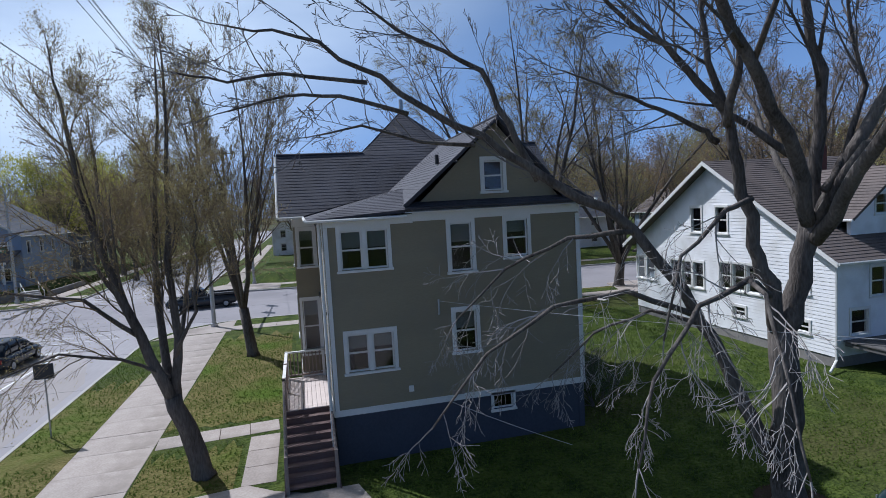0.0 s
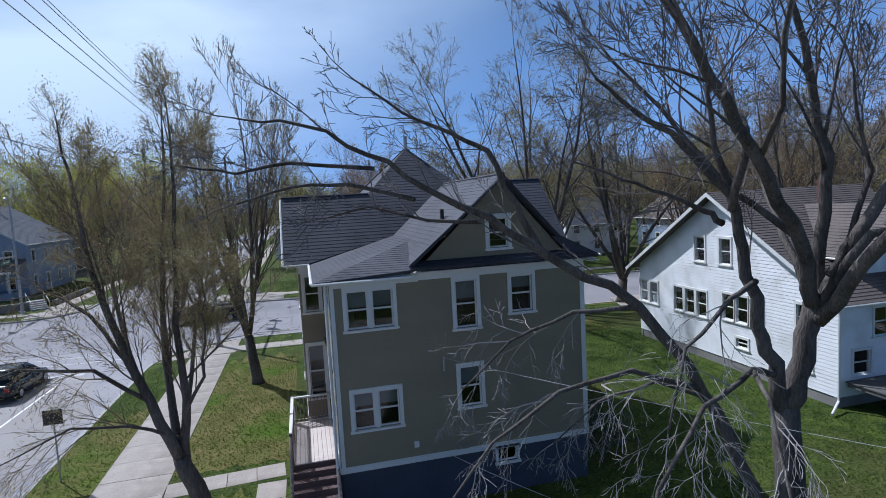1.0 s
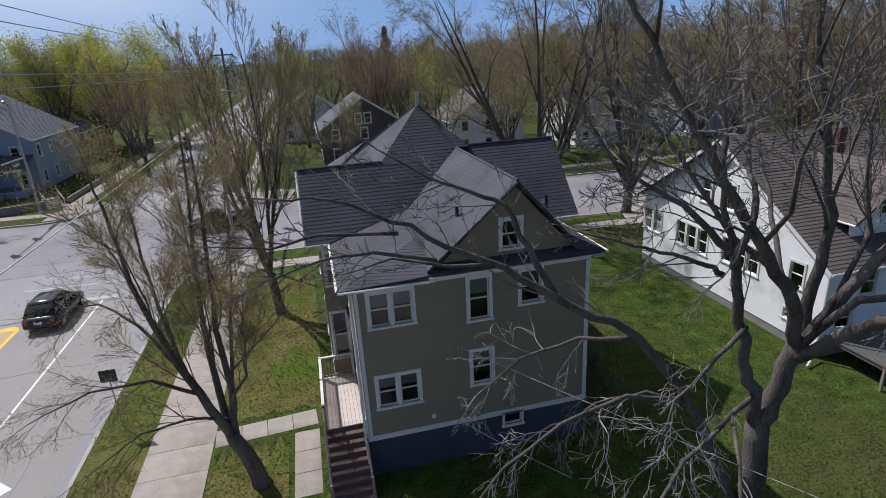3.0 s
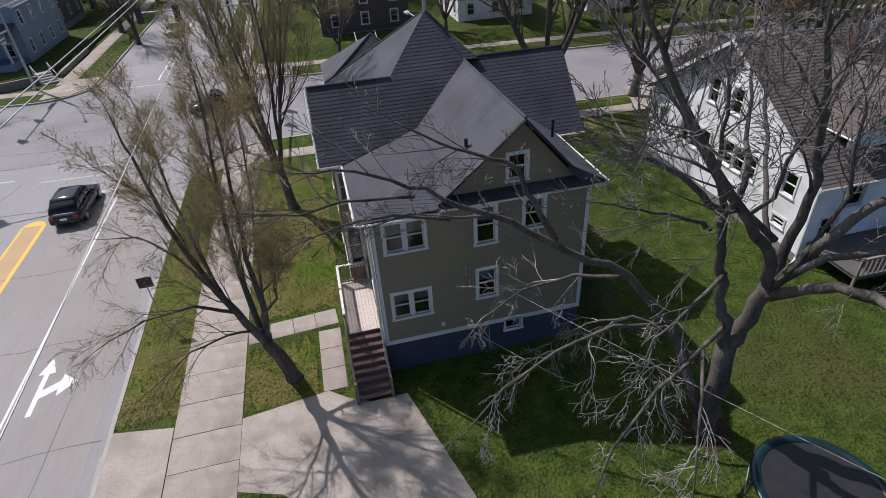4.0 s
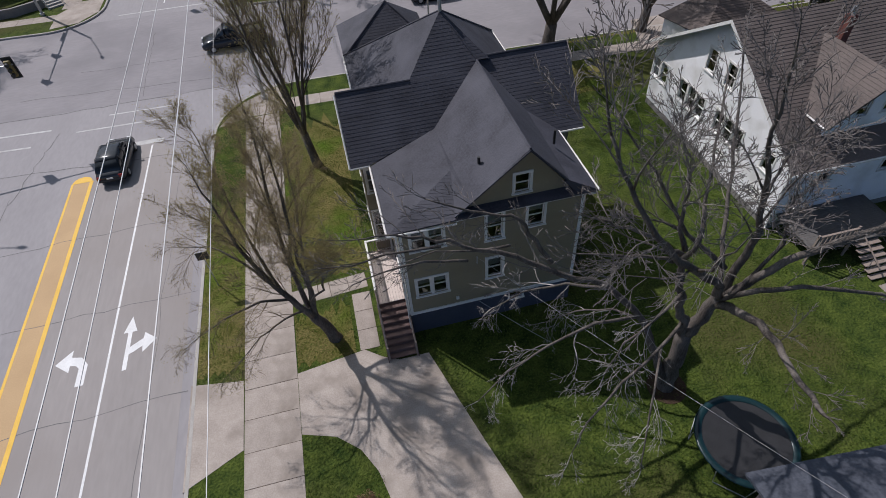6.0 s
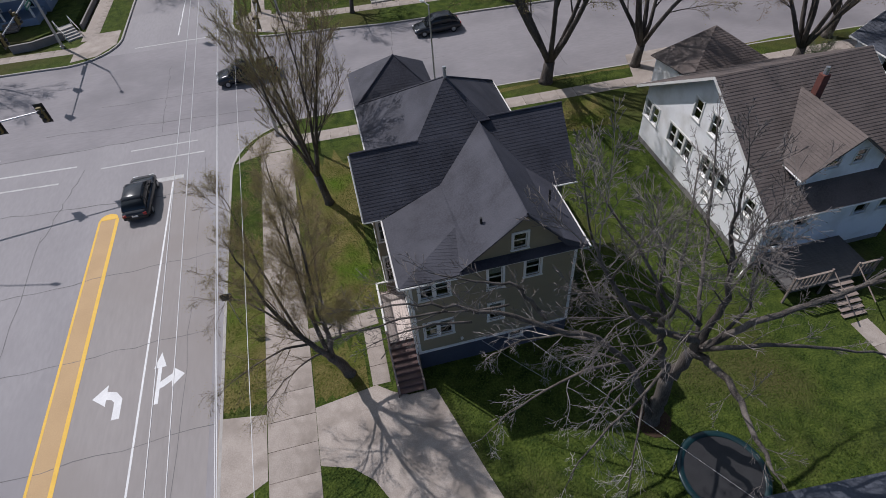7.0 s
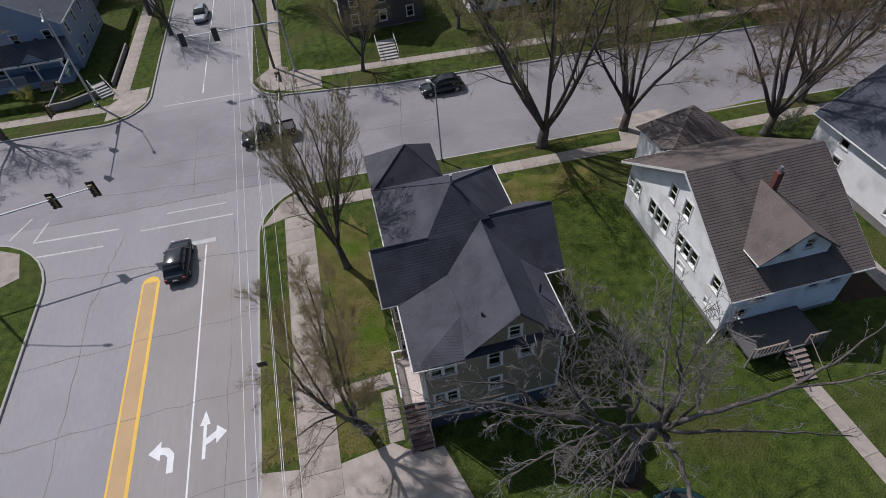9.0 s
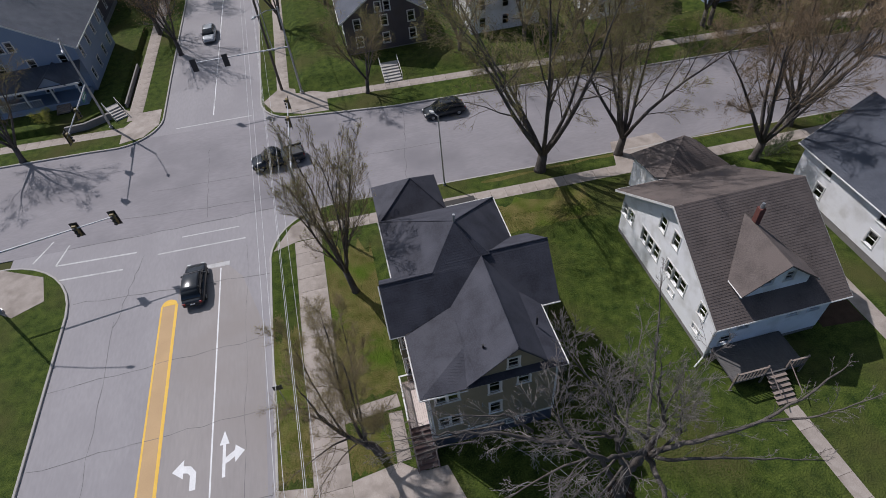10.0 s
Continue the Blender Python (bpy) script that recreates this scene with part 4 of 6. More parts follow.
def white_house():
    # openings as (from, to, sill, head), measured along each wall
    WEST = [(31.2 - y - 0.38, 31.2 - y + 0.38, z0, z1) for y, z0, z1 in ((30.75, 2.3, 3.6), (29.75, 2.3, 3.6), (27.45, 2.3, 3.65), (26.5, 2.3, 3.65), (25.55, 2.3, 3.65), (23.6, 2.5, 3.8), (22.7, 2.5, 3.8), (21.8, 2.5, 3.8), (19.2, 2.9, 4.0), (25.65, 5.3, 6.6), (23.8, 5.3, 6.6), (22.7, 1.25, 1.7), (19.2, 1.2, 1.65))]
    SOUTH = [(x - 20.6 - 0.4, x - 20.6 + 0.4, 2.8, 4.0) for x in (22.8, 26.6, 28.2)] + [(x - 20.6 - 0.45, x - 20.6 + 0.45, 1.3, 2.3) for x in (21.8,)]
    h = plain_house("white clapboard house with brown shingle roof and dormer", 20.6, 29.4, 17.6, 31.2, 4.75, 8.9, "x", "white_siding", "brown_shingle", foot=0.45, over=0.6, cols=4, rows=1, own={3: WEST, 0: SOUTH})
    cx, cy = 25.0, 24.4
    L = lambda x, y, z: (x - cx, y - cy, z)
    # cross-gabled dormer on the near slope
    x0, x1, yf = 22.3, 27.2, 18.4
    f = Face(L(x0, yf, 0), (1, 0, 0), (0, -1, 0))
    holes = [(1.35, 2.0, 6.1, 6.95), (2.85, 3.5, 6.1, 6.95)]
    part("dormer_wall", f.siding(bmesh.new(), [(0, 5.0), (4.9, 5.0), (4.9, 6.2), (2.45, 8.0), (0, 6.2)], holes, step=0.15), "white_siding", h)
    for k in holes:
        add_window(h, f, *k, casing=0.08)
    for sx in (-1, 1):
        ex = (x0 - 0.35) if sx < 0 else (x1 + 0.35)
        pts = [L(ex, yf - 0.4, 5.95), L(24.75, yf - 0.4, 8.12), L(24.75, 23.2, 8.16), L(ex, 20.0, 6.0)]
        pts = [Vector(p) for p in pts]
        n = sum((pts[i].cross(pts[(i + 1) % 4]) for i in range(4)), Vector())
        part("dormer_roof", courses(bmesh.new(), pts if n.z > 0 else pts[::-1], 0.2, 0.02, 0.1), "brown_shingle", h)
        mesh_part("gutter", pipe([L(ex, yf - 0.4, 5.9), L(ex, 20.0, 5.92)], 0.05, 6), "trim", h)
    ch = part("chimney", boxed(*[v for p in zip(L(24.76, 21.96, 7.2), L(25.18, 22.38, 9.35)) for v in p], bevel=0.02), "brick", h, "red brick chimney")
    mesh_part("chimney_pot", pipe([L(24.97, 22.17, 9.35), L(24.97, 22.17, 9.75)], 0.14, 8, 0.11), "metal", ch)
    # front porch, stairs and rear roof
    for i in range(20):
        y = 14.7 + i * 0.1425
        part("porch_board", boxed(*[v for p in zip(L(20.9, y + 0.004, 1.07), L(26.2, y + 0.138, 1.12)) for v in p]), "shade_deck", h)
    part("porch_frame", boxed(*[v for p in zip(L(20.95, 14.74, 0.9), L(26.15, 17.5, 1.065)) for v in p]), "shade_deck", h)
    for i in range(6):
        part("tread", boxed(*[v for p in zip(L(23.3, 14.7 - 0.3 * (i + 1), 0.95 - 0.165 * i - 0.05), L(24.7, 14.7 - 0.3 * i, 0.95 - 0.165 * i)) for v in p], bevel=0.006), "baluster", h)
    for x in (23.25, 24.72):
        mesh_part("handrail", pipe([L(x, 14.7, 1.95), L(x, 12.9, 1.0)], 0.035, 6), "baluster", h)
    for i in range(21):
        x = 20.95 + i * 0.26
        if not 23.2 < x < 24.8:
            part("baluster", boxed(*[v for p in zip(L(x, 14.75, 1.12), L(x + 0.05, 14.8, 1.95)) for v in p]), "baluster", h)
    for xa, xb in ((20.9, 23.2), (24.8, 26.2)):
        part("handrail", boxed(*[v for p in zip(L(xa, 14.72, 1.95), L(xb, 14.83, 2.02)) for v in p]), "baluster", h)
    for i, (x, y) in enumerate(((20.95, 14.8), (23.2, 14.8), (24.8, 14.8), (26.15, 14.8))):
        part("post", boxed(*[v for p in zip(L(x - 0.05, y - 0.05, 0), L(x + 0.05, y + 0.05, 2.1)) for v in p]), "baluster", h)
    mesh_part("downspout", pipe([L(20.45, 17.45, 4.4), L(20.45, 17.45, 0.4), L(19.6, 17.0, 0.12)], 0.05, 6), "trim", h, "white downspout")
    apex = (27.3, 34.6, 6.2)
    cor = [(24.0, 31.4, 4.2), (30.6, 31.4, 4.2), (30.6, 37.0, 3.3), (24.0, 37.0, 3.3)]
    for i in range(4):
        part("rear_roof", courses(bmesh.new(), [L(*cor[i]), L(*cor[(i + 1) % 4]), L(*apex)], 0.2, 0.02, 0.1), "brown_shingle", h)
    part("rear_wall", boxed(*[v for p in zip(L(24.3, 31.2, 0), L(30.3, 36.6, 3.5)) for v in p]), "white_siding", h)
    return h


white_house()
plain_house("white and grey clapboard house with dark roof", 37.4, 47.0, 19.6, 31.6, 5.2, 8.6, "y", "white_siding", "dark_shingle", foot=0.7, cols=2, rows=2)
plain_house("pale blue-grey corner house with porch", -45.5, -31.0, 74.0, 87.5, 7.0, 11.4, "y", "blue_siding", "dark_shingle", foot=0.9, cols=4, rows=2)
plain_house("dark brown house on a raised lawn", 1.5, 12.0, 70.5, 81.0, 5.6, 9.0, "y", "dark_siding", "dark_shingle", foot=1.0, cols=3, rows=2)
plain_house("white gabled house behind street trees", 18.0, 27.5, 70.0, 80.0, 5.4, 8.8, "y", "white_siding", "brown_shingle", foot=0.8, cols=3, rows=2)
plain_house("cream gabled house behind street trees", 34.0, 43.0, 68.0, 78.0, 5.2, 8.4, "x", "white_siding", "dark_shingle", foot=0.8, cols=3, rows=2)
plain_house("grey house among far trees", 50.0, 60.0, 66.0, 76.0, 5.2, 8.2, "y", "blue_siding", "brown_shingle", foot=0.8, cols=3, rows=2)
plain_house("grey house beyond the corner house", -48.0, -34.0, 94.0, 106.0, 5.2, 8.6, "y", "dark_siding", "dark_shingle", foot=0.8, cols=3, rows=2)
plain_house("white house across the side street", -4.5, 6.0, 96.0, 106.0, 5.2, 8.6, "y", "white_siding", "brown_shingle", foot=0.8, cols=3, rows=2)
plain_house("white bungalow beyond the neighbour", 50.0, 60.0, 18.0, 29.0, 3.6, 6.8, "x", "white_siding", "brown_shingle", foot=0.6, cols=3, rows=1)


# ---- trees ----
class Grow:
    """Builds one tree as vertex and face lists: wood (thick), twig (thin) and leaf."""

    def __init__(self, seed):
        self.r = random.Random(seed)
        self.wood, self.twig, self.leaf, self.dead = ([], []), ([], []), ([], []), ([], [])
        self.tips = []

    def turn(self, d, angle):
        """d turned by an angle in a random direction."""
        a = d.orthogonal().normalized()
        b = d.cross(a)
        k = self.r.uniform(0, 2 * math.pi)
        side = a * math.cos(k) + b * math.sin(k)
        return (d * math.cos(angle) + side * math.sin(angle)).normalized()

    def path(self, p, d, long, segs, wander, lift):
        pts, d = [p.copy()], d.copy()
        for i in range(segs):
            d = (d + Vector((self.r.gauss(0, wander), self.r.gauss(0, wander), self.r.gauss(0, wander) + lift))).normalized()
            p = p + d * (long / segs)
            pts.append(p)
        return pts

    def limb(self, pts, r0, r1, sides=8):
        rad = [r0 + (r1 - r0) * (i / (len(pts) - 1)) ** 0.85 for i in range(len(pts))]
        tube(*self.wood, pts, rad, sides)
        return rad

    def branch(self, p, d, long, r, level, o):
        """A branch with all that grows on it. o: options of the tree."""
        segs = o["segs"][min(level, 3)]
        pts = self.path(p, d, long, segs, o["wander"], o["lift"][min(level, 3)])
        rad = [max(o["thin"], r * (1 - 0.8 * i / segs)) for i in range(segs + 1)]
        thick = r > 0.035
        tube(*(self.wood if thick else self.twig), pts, rad, 6 if r > 0.08 else 4 if thick else 3)
        self.along(pts, rad, long, level, o)

    def along(self, pts, rad, long, level, o, start=0.22, scale=1.0):
        if level >= o["levels"]:
            self.tips.append((pts[-1], (pts[-1] - pts[-2]).normalized()))
            if len(pts) > 2:
                self.tips.append((pts[-2], (pts[-1] - pts[-2]).normalized()))
            return
        count = max(2, round(o["count"][min(level, 3)] * scale))
        for i in range(count):
            t = start + (1 - start) * (i + self.r.random()) / count
            k = min(len(pts) - 2, int(t * (len(pts) - 1)))
            f = t * (len(pts) - 1) - k
            p = pts[k].lerp(pts[k + 1], f)
            d = (pts[k + 1] - pts[k]).normalized()
            d = self.turn(d, radians(self.r.uniform(*o["angle"])))
            d = (d + Vector((0, 0, o["rise"]))).normalized()
            rr = rad[k] + (rad[k + 1] - rad[k]) * f
            ratio = o["ratio"] * self.r.uniform(0.65, 1.25) * (1 - 0.45 * t)
            self.branch(p, d, long * ratio, max(o["thin"], min(rr * 0.6, long * ratio * 0.013)), level + 1, o)
        self.branch(pts[-1], (pts[-1] - pts[-2]).normalized(), long * 0.5 * o["ratio"], max(o["thin"], rad[-1]), level + 1, o)

    def leaves(self, per, size, spread, most):
        tips = self.tips
        if len(tips) * per > most:
            tips = self.r.sample(tips, int(most / per))
        V, F = self.leaf
        for p, d in tips:
            for _ in range(per):
                c = p + Vector((self.r.gauss(0, spread), self.r.gauss(0, spread), self.r.gauss(0, spread)))
                a = Vector((self.r.gauss(0, 1), self.r.gauss(0, 1), self.r.gauss(0, 1))).normalized() * size * self.r.uniform(0.6, 1.3)
                b = a.orthogonal().normalized() * a.length * 0.5
                n = len(V)
                V.extend((tuple(c - a), tuple(c + b), tuple(c + a - b * 0.4)))
                F.append((n, n + 1, n + 2))

    def plant(self, name, at, label, bark="bark", twig="twig", leaf=None, group=""):
        t = thing(name, at, label, "tree", group=group)
        mesh_part("trunk", from_lists("trunk", *self.wood), bark, t, smooth=True)
        if self.twig[0]:
            mesh_part("crown", from_lists("crown", *self.twig), twig, t)
        if self.dead[0]:
            mesh_part("dead_crown", from_lists("dead_crown", *self.dead), "pale_twig", t, "pale dead drooping twigs")
        if leaf and self.leaf[0]:
            mesh_part("leaves", from_lists("leaves", *self.leaf), leaf, t)
        return t


def opts(levels=3, count=(7, 6, 5, 3), angle=(28, 62), ratio=0.55, wander=0.10, lift=(0.05, 0.05, 0.05, 0.03), rise=0.12, thin=0.008, segs=(5, 4, 3, 2), reach=0.62):
    return dict(segs=segs, reach=reach, levels=levels, count=count, angle=angle, ratio=ratio, wander=wander, lift=lift, rise=rise, thin=thin)


def street_tree(seed, height, trunk_r, fork, stems, o, lean=0.0, spread=0.42):
    """A trunk that forks low into several upward stems."""
    g = Grow(seed)
    top = Vector((lean, 0, fork))
    base = [Vector((0, 0, -0.1)), Vector((lean * 0.1, 0, 0.25)), Vector((lean * 0.5, 0, fork * 0.5)), top]
    tube(*g.wood, base, [trunk_r * 1.5, trunk_r * 1.12, trunk_r, trunk_r * 0.95], 10)
    for i in range(stems):
        a = 2 * math.pi * (i + g.r.uniform(-0.25, 0.25)) / stems
        k = spread * g.r.uniform(0.6, 1.25)
        d = Vector((math.cos(a) * k, math.sin(a) * k, 1)).normalized()
        long = (height - fork) * g.r.uniform(0.72, 1.0)
        pts = g.path(top - Vector((0, 0, 0.2)), d, long, 7, 0.07, 0.06)
        r = trunk_r * 0.62 * g.r.uniform(0.7, 1.0)
        rad = [r * (1 - 0.86 * j / 7) for j in range(8)]
        tube(*g.wood, pts, rad, 7)
        g.along(pts, rad, long * 0.72, 0, o)
    return g


def big_tree():
    """The many-stemmed bare tree in the front yard; points are in metres from its foot."""
    g = Grow(11)
    foot = Vector((10.75, 10.4, 0))
    q = lambda *ps: [Vector(p) - foot for p in ps]
    o = opts(levels=4, count=(8, 5, 4, 3), angle=(22, 52), ratio=0.60, wander=0.13, lift=(0.04, 0.03, 0.02, 0.0), rise=0.10, thin=0.0085, reach=0.95)
    dead = opts(levels=3, count=(7, 5, 4, 2), angle=(22, 60), ratio=0.62, reach=1.0, segs=(6, 6, 5, 3), wander=0.17, lift=(-0.05, -0.11, -0.12, -0.08), rise=-0.08, thin=0.0055)
    few = opts(levels=3, count=(8, 4, 4, 3), angle=(22, 52), ratio=0.50, wander=0.14, lift=(0.04, 0.03, 0.02, 0.0), rise=0.08, thin=0.007, reach=0.8)
    limbs = [
        (q((10.75, 10.4, -0.1), (10.8, 10.4, 0.4), (10.75, 10.4, 2.0), (10.6, 10.4, 4.2)), 0.44, 0.33, 0, None),
        (q((10.6, 10.4, 4.0), (10.1, 10.3, 5.2), (9.8, 10.3, 6.2), (9.3, 10.3, 7.9), (9.1, 10.3, 9.1), (8.4, 10.3, 9.7), (7.6, 10.3, 10.4), (6.7, 10.3, 11.0), (5.9, 10.3, 11.6)), 0.26, 0.04, 6.5, few),
        (q((10.6, 10.4, 4.1), (10.9, 10.2, 5.3), (11.1, 10.1, 6.6)), 0.29, 0.25, 0, None),
        (q((11.1, 10.1, 6.5), (10.3, 9.7, 8.0), (8.9, 9.2, 9.5), (7.6, 8.8, 10.9), (6.6, 8.7, 12.3), (5.7, 9.0, 13.9), (5.2, 9.4, 15.2)), 0.24, 0.05, 8.5, o),
        (q((11.1, 10.1, 6.5), (11.35, 10.1, 8.0), (11.2, 10.0, 9.8), (10.8, 10.0, 11.6), (10.2, 9.9, 13.4), (9.7, 9.7, 15.2)), 0.23, 0.05, 8, o),
        (q((10.9, 10.2, 8.0), (9.6, 11.0, 9.3), (8.6, 12.0, 11.2), (7.4, 13.0, 13.2)), 0.13, 0.04, 6, o),
        (q((11.1, 10.1, 6.4), (11.6, 9.5, 8.1), (12.1, 8.95, 9.6), (13.5, 8.7, 10.2), (15.2, 8.6, 10.8), (17.2, 8.9, 11.3), (19.0, 9.3, 12.2)), 0.22, 0.05, 4.6, few),
        (q((15.2, 8.6, 10.8), (16.4, 7.9, 11.8), (17.6, 7.6, 12.6), (18.9, 7.4, 13.6)), 0.08, 0.02, 3.6, few),
        (q((11.1, 10.0, 6.2), (10.7, 8.6, 7.6), (10.0, 7.1, 8.9), (9.4, 5.6, 9.5), (8.8, 4.3, 10.2)), 0.23, 0.08, 4.0, few),
        (q((11.1, 10.0, 6.5), (11.21, 9.00, 8.25), (12.47, 8.60, 8.31), (14.69, 8.30, 7.65), (17.15, 8.00, 6.75), (20.42, 7.80, 4.90)), 0.15, 0.04, 4.0, few),
        (q((11.1, 10.1, 6.4), (11.6, 11.4, 8.0), (12.4, 13.0, 9.6), (13.1, 14.6, 11.4), (13.5, 15.8, 13.2)), 0.14, 0.03, 5.0, few),
        (q((9.1, 10.3, 8.8), (8.94, 9.70, 10.28), (9.54, 10.60, 10.93), (10.15, 11.70, 12.02), (11.05, 13.20, 13.52)), 0.13, 0.03, 5.0, few),
        (q((10.5, 10.4, 0.8), (9.9, 11.0, 2.6), (9.2, 11.4, 4.4), (7.5, 11.5, 6.6), (5.5, 11.7, 7.95), (4.05, 12.0, 8.93), (2.65, 12.0, 9.6), (1.5, 12.0, 10.4), (0.2, 12.0, 11.0), (-1.1, 12.0, 11.2)), 0.25, 0.025, 7.5, few),
        (q((5.5, 12.2, 7.9), (4.8, 12.2, 9.2), (4.2, 12.2, 10.4), (3.4, 12.2, 10.8), (2.3, 12.2, 11.3), (1.3, 12.2, 12.0)), 0.13, 0.025, 5.5, few),
        (q((2.4, 11.8, 9.4), (1.0, 11.8, 9.8), (-0.1, 11.8, 9.8), (-1.2, 11.8, 9.5)), 0.06, 0.02, 4, few),
        (q((1.6, 12.0, 10.1), (-0.1, 12.0, 10.3), (-1.2, 12.0, 10.1), (-2.2, 12.0, 10.3)), 0.055, 0.02, 4, few),
        (q((4.1, 12.6, 8.8), (2.8, 12.6, 8.9), (1.5, 12.6, 9.3), (0.5, 12.6, 9.1)), 0.06, 0.02, 4, few),
        (q((9.3, 10.5, 9.1), (8.8, 10.5, 10.2), (8.7, 10.5, 11.3), (8.5, 10.5, 12.6)), 0.13, 0.04, 6, o),
        (q((9.1, 10.6, 8.5), (8.7, 10.6, 8.8), (7.7, 10.6, 9.2), (6.6, 10.6, 9.6), (5.5, 10.6, 10.0)), 0.09, 0.02, 5, few),
        (q((10.9, 9.6, 7.3), (11.6, 9.6, 8.1), (12.0, 9.6, 9.5), (11.7, 9.6, 10.8), (11.4, 9.6, 12.0)), 0.12, 0.03, 6, o),
        (q((9.2, 11.4, 4.4), (7.0, 11.0, 5.3), (5.0, 10.6, 5.2), (3.4, 10.4, 4.4), (2.2, 10.2, 3.2)), 0.09, 0.02, 3.6, dead),
        (q((10.2, 10.3, 5.0), (8.6, 9.2, 5.6), (6.8, 8.4, 5.4), (5.4, 7.8, 4.4), (4.8, 7.4, 3.2)), 0.09, 0.02, 3.6, dead),
        (q((7.5, 11.5, 6.6), (6.2, 12.2, 6.5), (4.8, 12.8, 5.8), (3.6, 13.2, 4.6)), 0.08, 0.02, 3.8, dead),
        (q((9.6, 10.2, 7.2), (8.4, 9.6, 7.0), (7.2, 9.4, 6.2), (6.6, 9.2, 4.6)), 0.08, 0.02, 3.4, dead),
        (q((9.3, 11.3, 4.2), (8.2, 11.9, 4.6), (7.0, 12.6, 4.0), (6.0, 13.2, 2.8)), 0.07, 0.02, 3.2, dead),
        (q((8.6, 9.2, 5.6), (7.6, 7.8, 5.6), (7.0, 6.8, 4.6), (6.8, 6.2, 3.2)), 0.06, 0.02, 2.8, dead),
    ]
    for pts, r0, r1, long, how in limbs:
        fine = []
        for i in range(len(pts) - 1):
            for j in range(3):
                w = 0.05 if (i or j) else 0.0
                fine.append(pts[i].lerp(pts[i + 1], j / 3) + Vector((g.r.gauss(0, w), g.r.gauss(0, w), g.r.gauss(0, w))) * min(1.0, r0 * 4))
        fine.append(pts[-1])
        slim = 0.9 if how is None else 0.76 if r0 > 0.1 else 0.9
        rad = g.limb(fine, r0 * slim, r1 * slim, 12 if r0 > 0.3 else 9)
        if how:
            if how is dead and not g.dead[0]:
                g.twig, g.dead = g.dead, g.twig
            g.along(fine, rad, long * how["reach"], 0, how, start=0.30)
    g.twig, g.dead = g.dead, g.twig
    return g.plant("tree", tuple(foot), "large bare many-stemmed tree with drooping twigs in the yard")


def verge_tree():
    """The leaning bare tree beside the pavement, with long drooping twigs."""
    g = Grow(23)
    foot = Vector((-3.2, 17.0, 0))
    q = lambda *ps: [Vector(p) - foot for p in ps]
    o = opts(levels=4, count=(11, 7, 5, 3), angle=(16, 44), ratio=0.55, wander=0.11, lift=(0.05, 0.03, -0.02, -0.07), rise=0.16, thin=0.005)
    droop = opts(levels=3, count=(9, 6, 4, 2), angle=(20, 58), ratio=0.60, wander=0.13, lift=(-0.01, -0.04, -0.10, -0.12), rise=-0.02, thin=0.0045)
    limbs = [
        (q((-3.2, 17.0, -0.1), (-3.25, 17.0, 0.3), (-3.5, 16.8, 1.6), (-3.75, 16.6, 2.6)), 0.34, 0.22, 0),
        (q((-3.75, 16.6, 2.5), (-4.3, 16.2, 4.4), (-4.8, 16.0, 6.2), (-5.3, 15.9, 8.4), (-5.5, 15.9, 10.6)), 0.17, 0.04, 6),
        (q((-3.7, 16.7, 2.4), (-3.5, 16.6, 4.2), (-3.5, 16.4, 6.4), (-3.3, 16.5, 9.0), (-3.2, 16.4, 11.6)), 0.15, 0.03, 6),
        (q((-3.75, 16.6, 2.6), (-4.0, 17.2, 4.4), (-4.2, 17.9, 6.6), (-4.0, 18.5, 9.4), (-3.9, 18.9, 12.0)), 0.14, 0.03, 6),
        (q((-4.3, 16.2, 4.4), (-5.3, 15.4, 5.6), (-6.5, 14.6, 6.0), (-7.8, 14.0, 5.7)), 0.07, 0.012, -3.6),
        (q((-4.6, 16.1, 5.4), (-5.6, 16.6, 6.8), (-6.7, 17.2, 7.4), (-7.8, 17.6, 7.3)), 0.07, 0.012, -3.6),
        (q((-3.6, 16.6, 3.6), (-2.9, 15.9, 5.0), (-2.6, 15.3, 6.4), (-2.5, 14.9, 7.6)), 0.06, 0.015, 3.0),
        (q((-3.6, 16.7, 3.0), (-4.6, 15.6, 4.0), (-5.6, 14.5, 4.5), (-6.7, 13.5, 4.2)), 0.06, 0.012, -3.2),
        (q((-3.9, 16.9, 3.6), (-4.3, 18.4, 5.2), (-4.6, 19.8, 7.2), (-4.8, 21.0, 9.4)), 0.09, 0.02, 5),
        (q((-3.7, 16.9, 3.2), (-3.5, 18.6, 5.4), (-3.3, 20.2, 7.6), (-3.3, 21.4, 9.6)), 0.08, 0.02, 4.6),
        (q((-4.5, 16.1, 5.0), (-5.2, 17.4, 7.0), (-5.7, 18.6, 9.0), (-6.0, 19.4, 10.8)), 0.08, 0.02, 4.6),
    ]
    for pts, r0, r1, long in limbs:
        fine = []
        for i in range(len(pts) - 1):
            for j in range(3):
                fine.append(pts[i].lerp(pts[i + 1], j / 3) + Vector((g.r.gauss(0, 0.03), g.r.gauss(0, 0.03), 0)))
        fine.append(pts[-1])
        rad = g.limb(fine, r0, r1, 9)
        if long:
            g.along(fine, rad, abs(long) * 0.95, 0, o if long > 0 else droop, start=0.22)
    g.leaves(3, 0.028, 0.14, 75000)
    return g.plant("tree", tuple(foot), "leaning tree with fine tan twigs and opening buds by the pavement", twig="tan_twig", leaf="tan_bud")


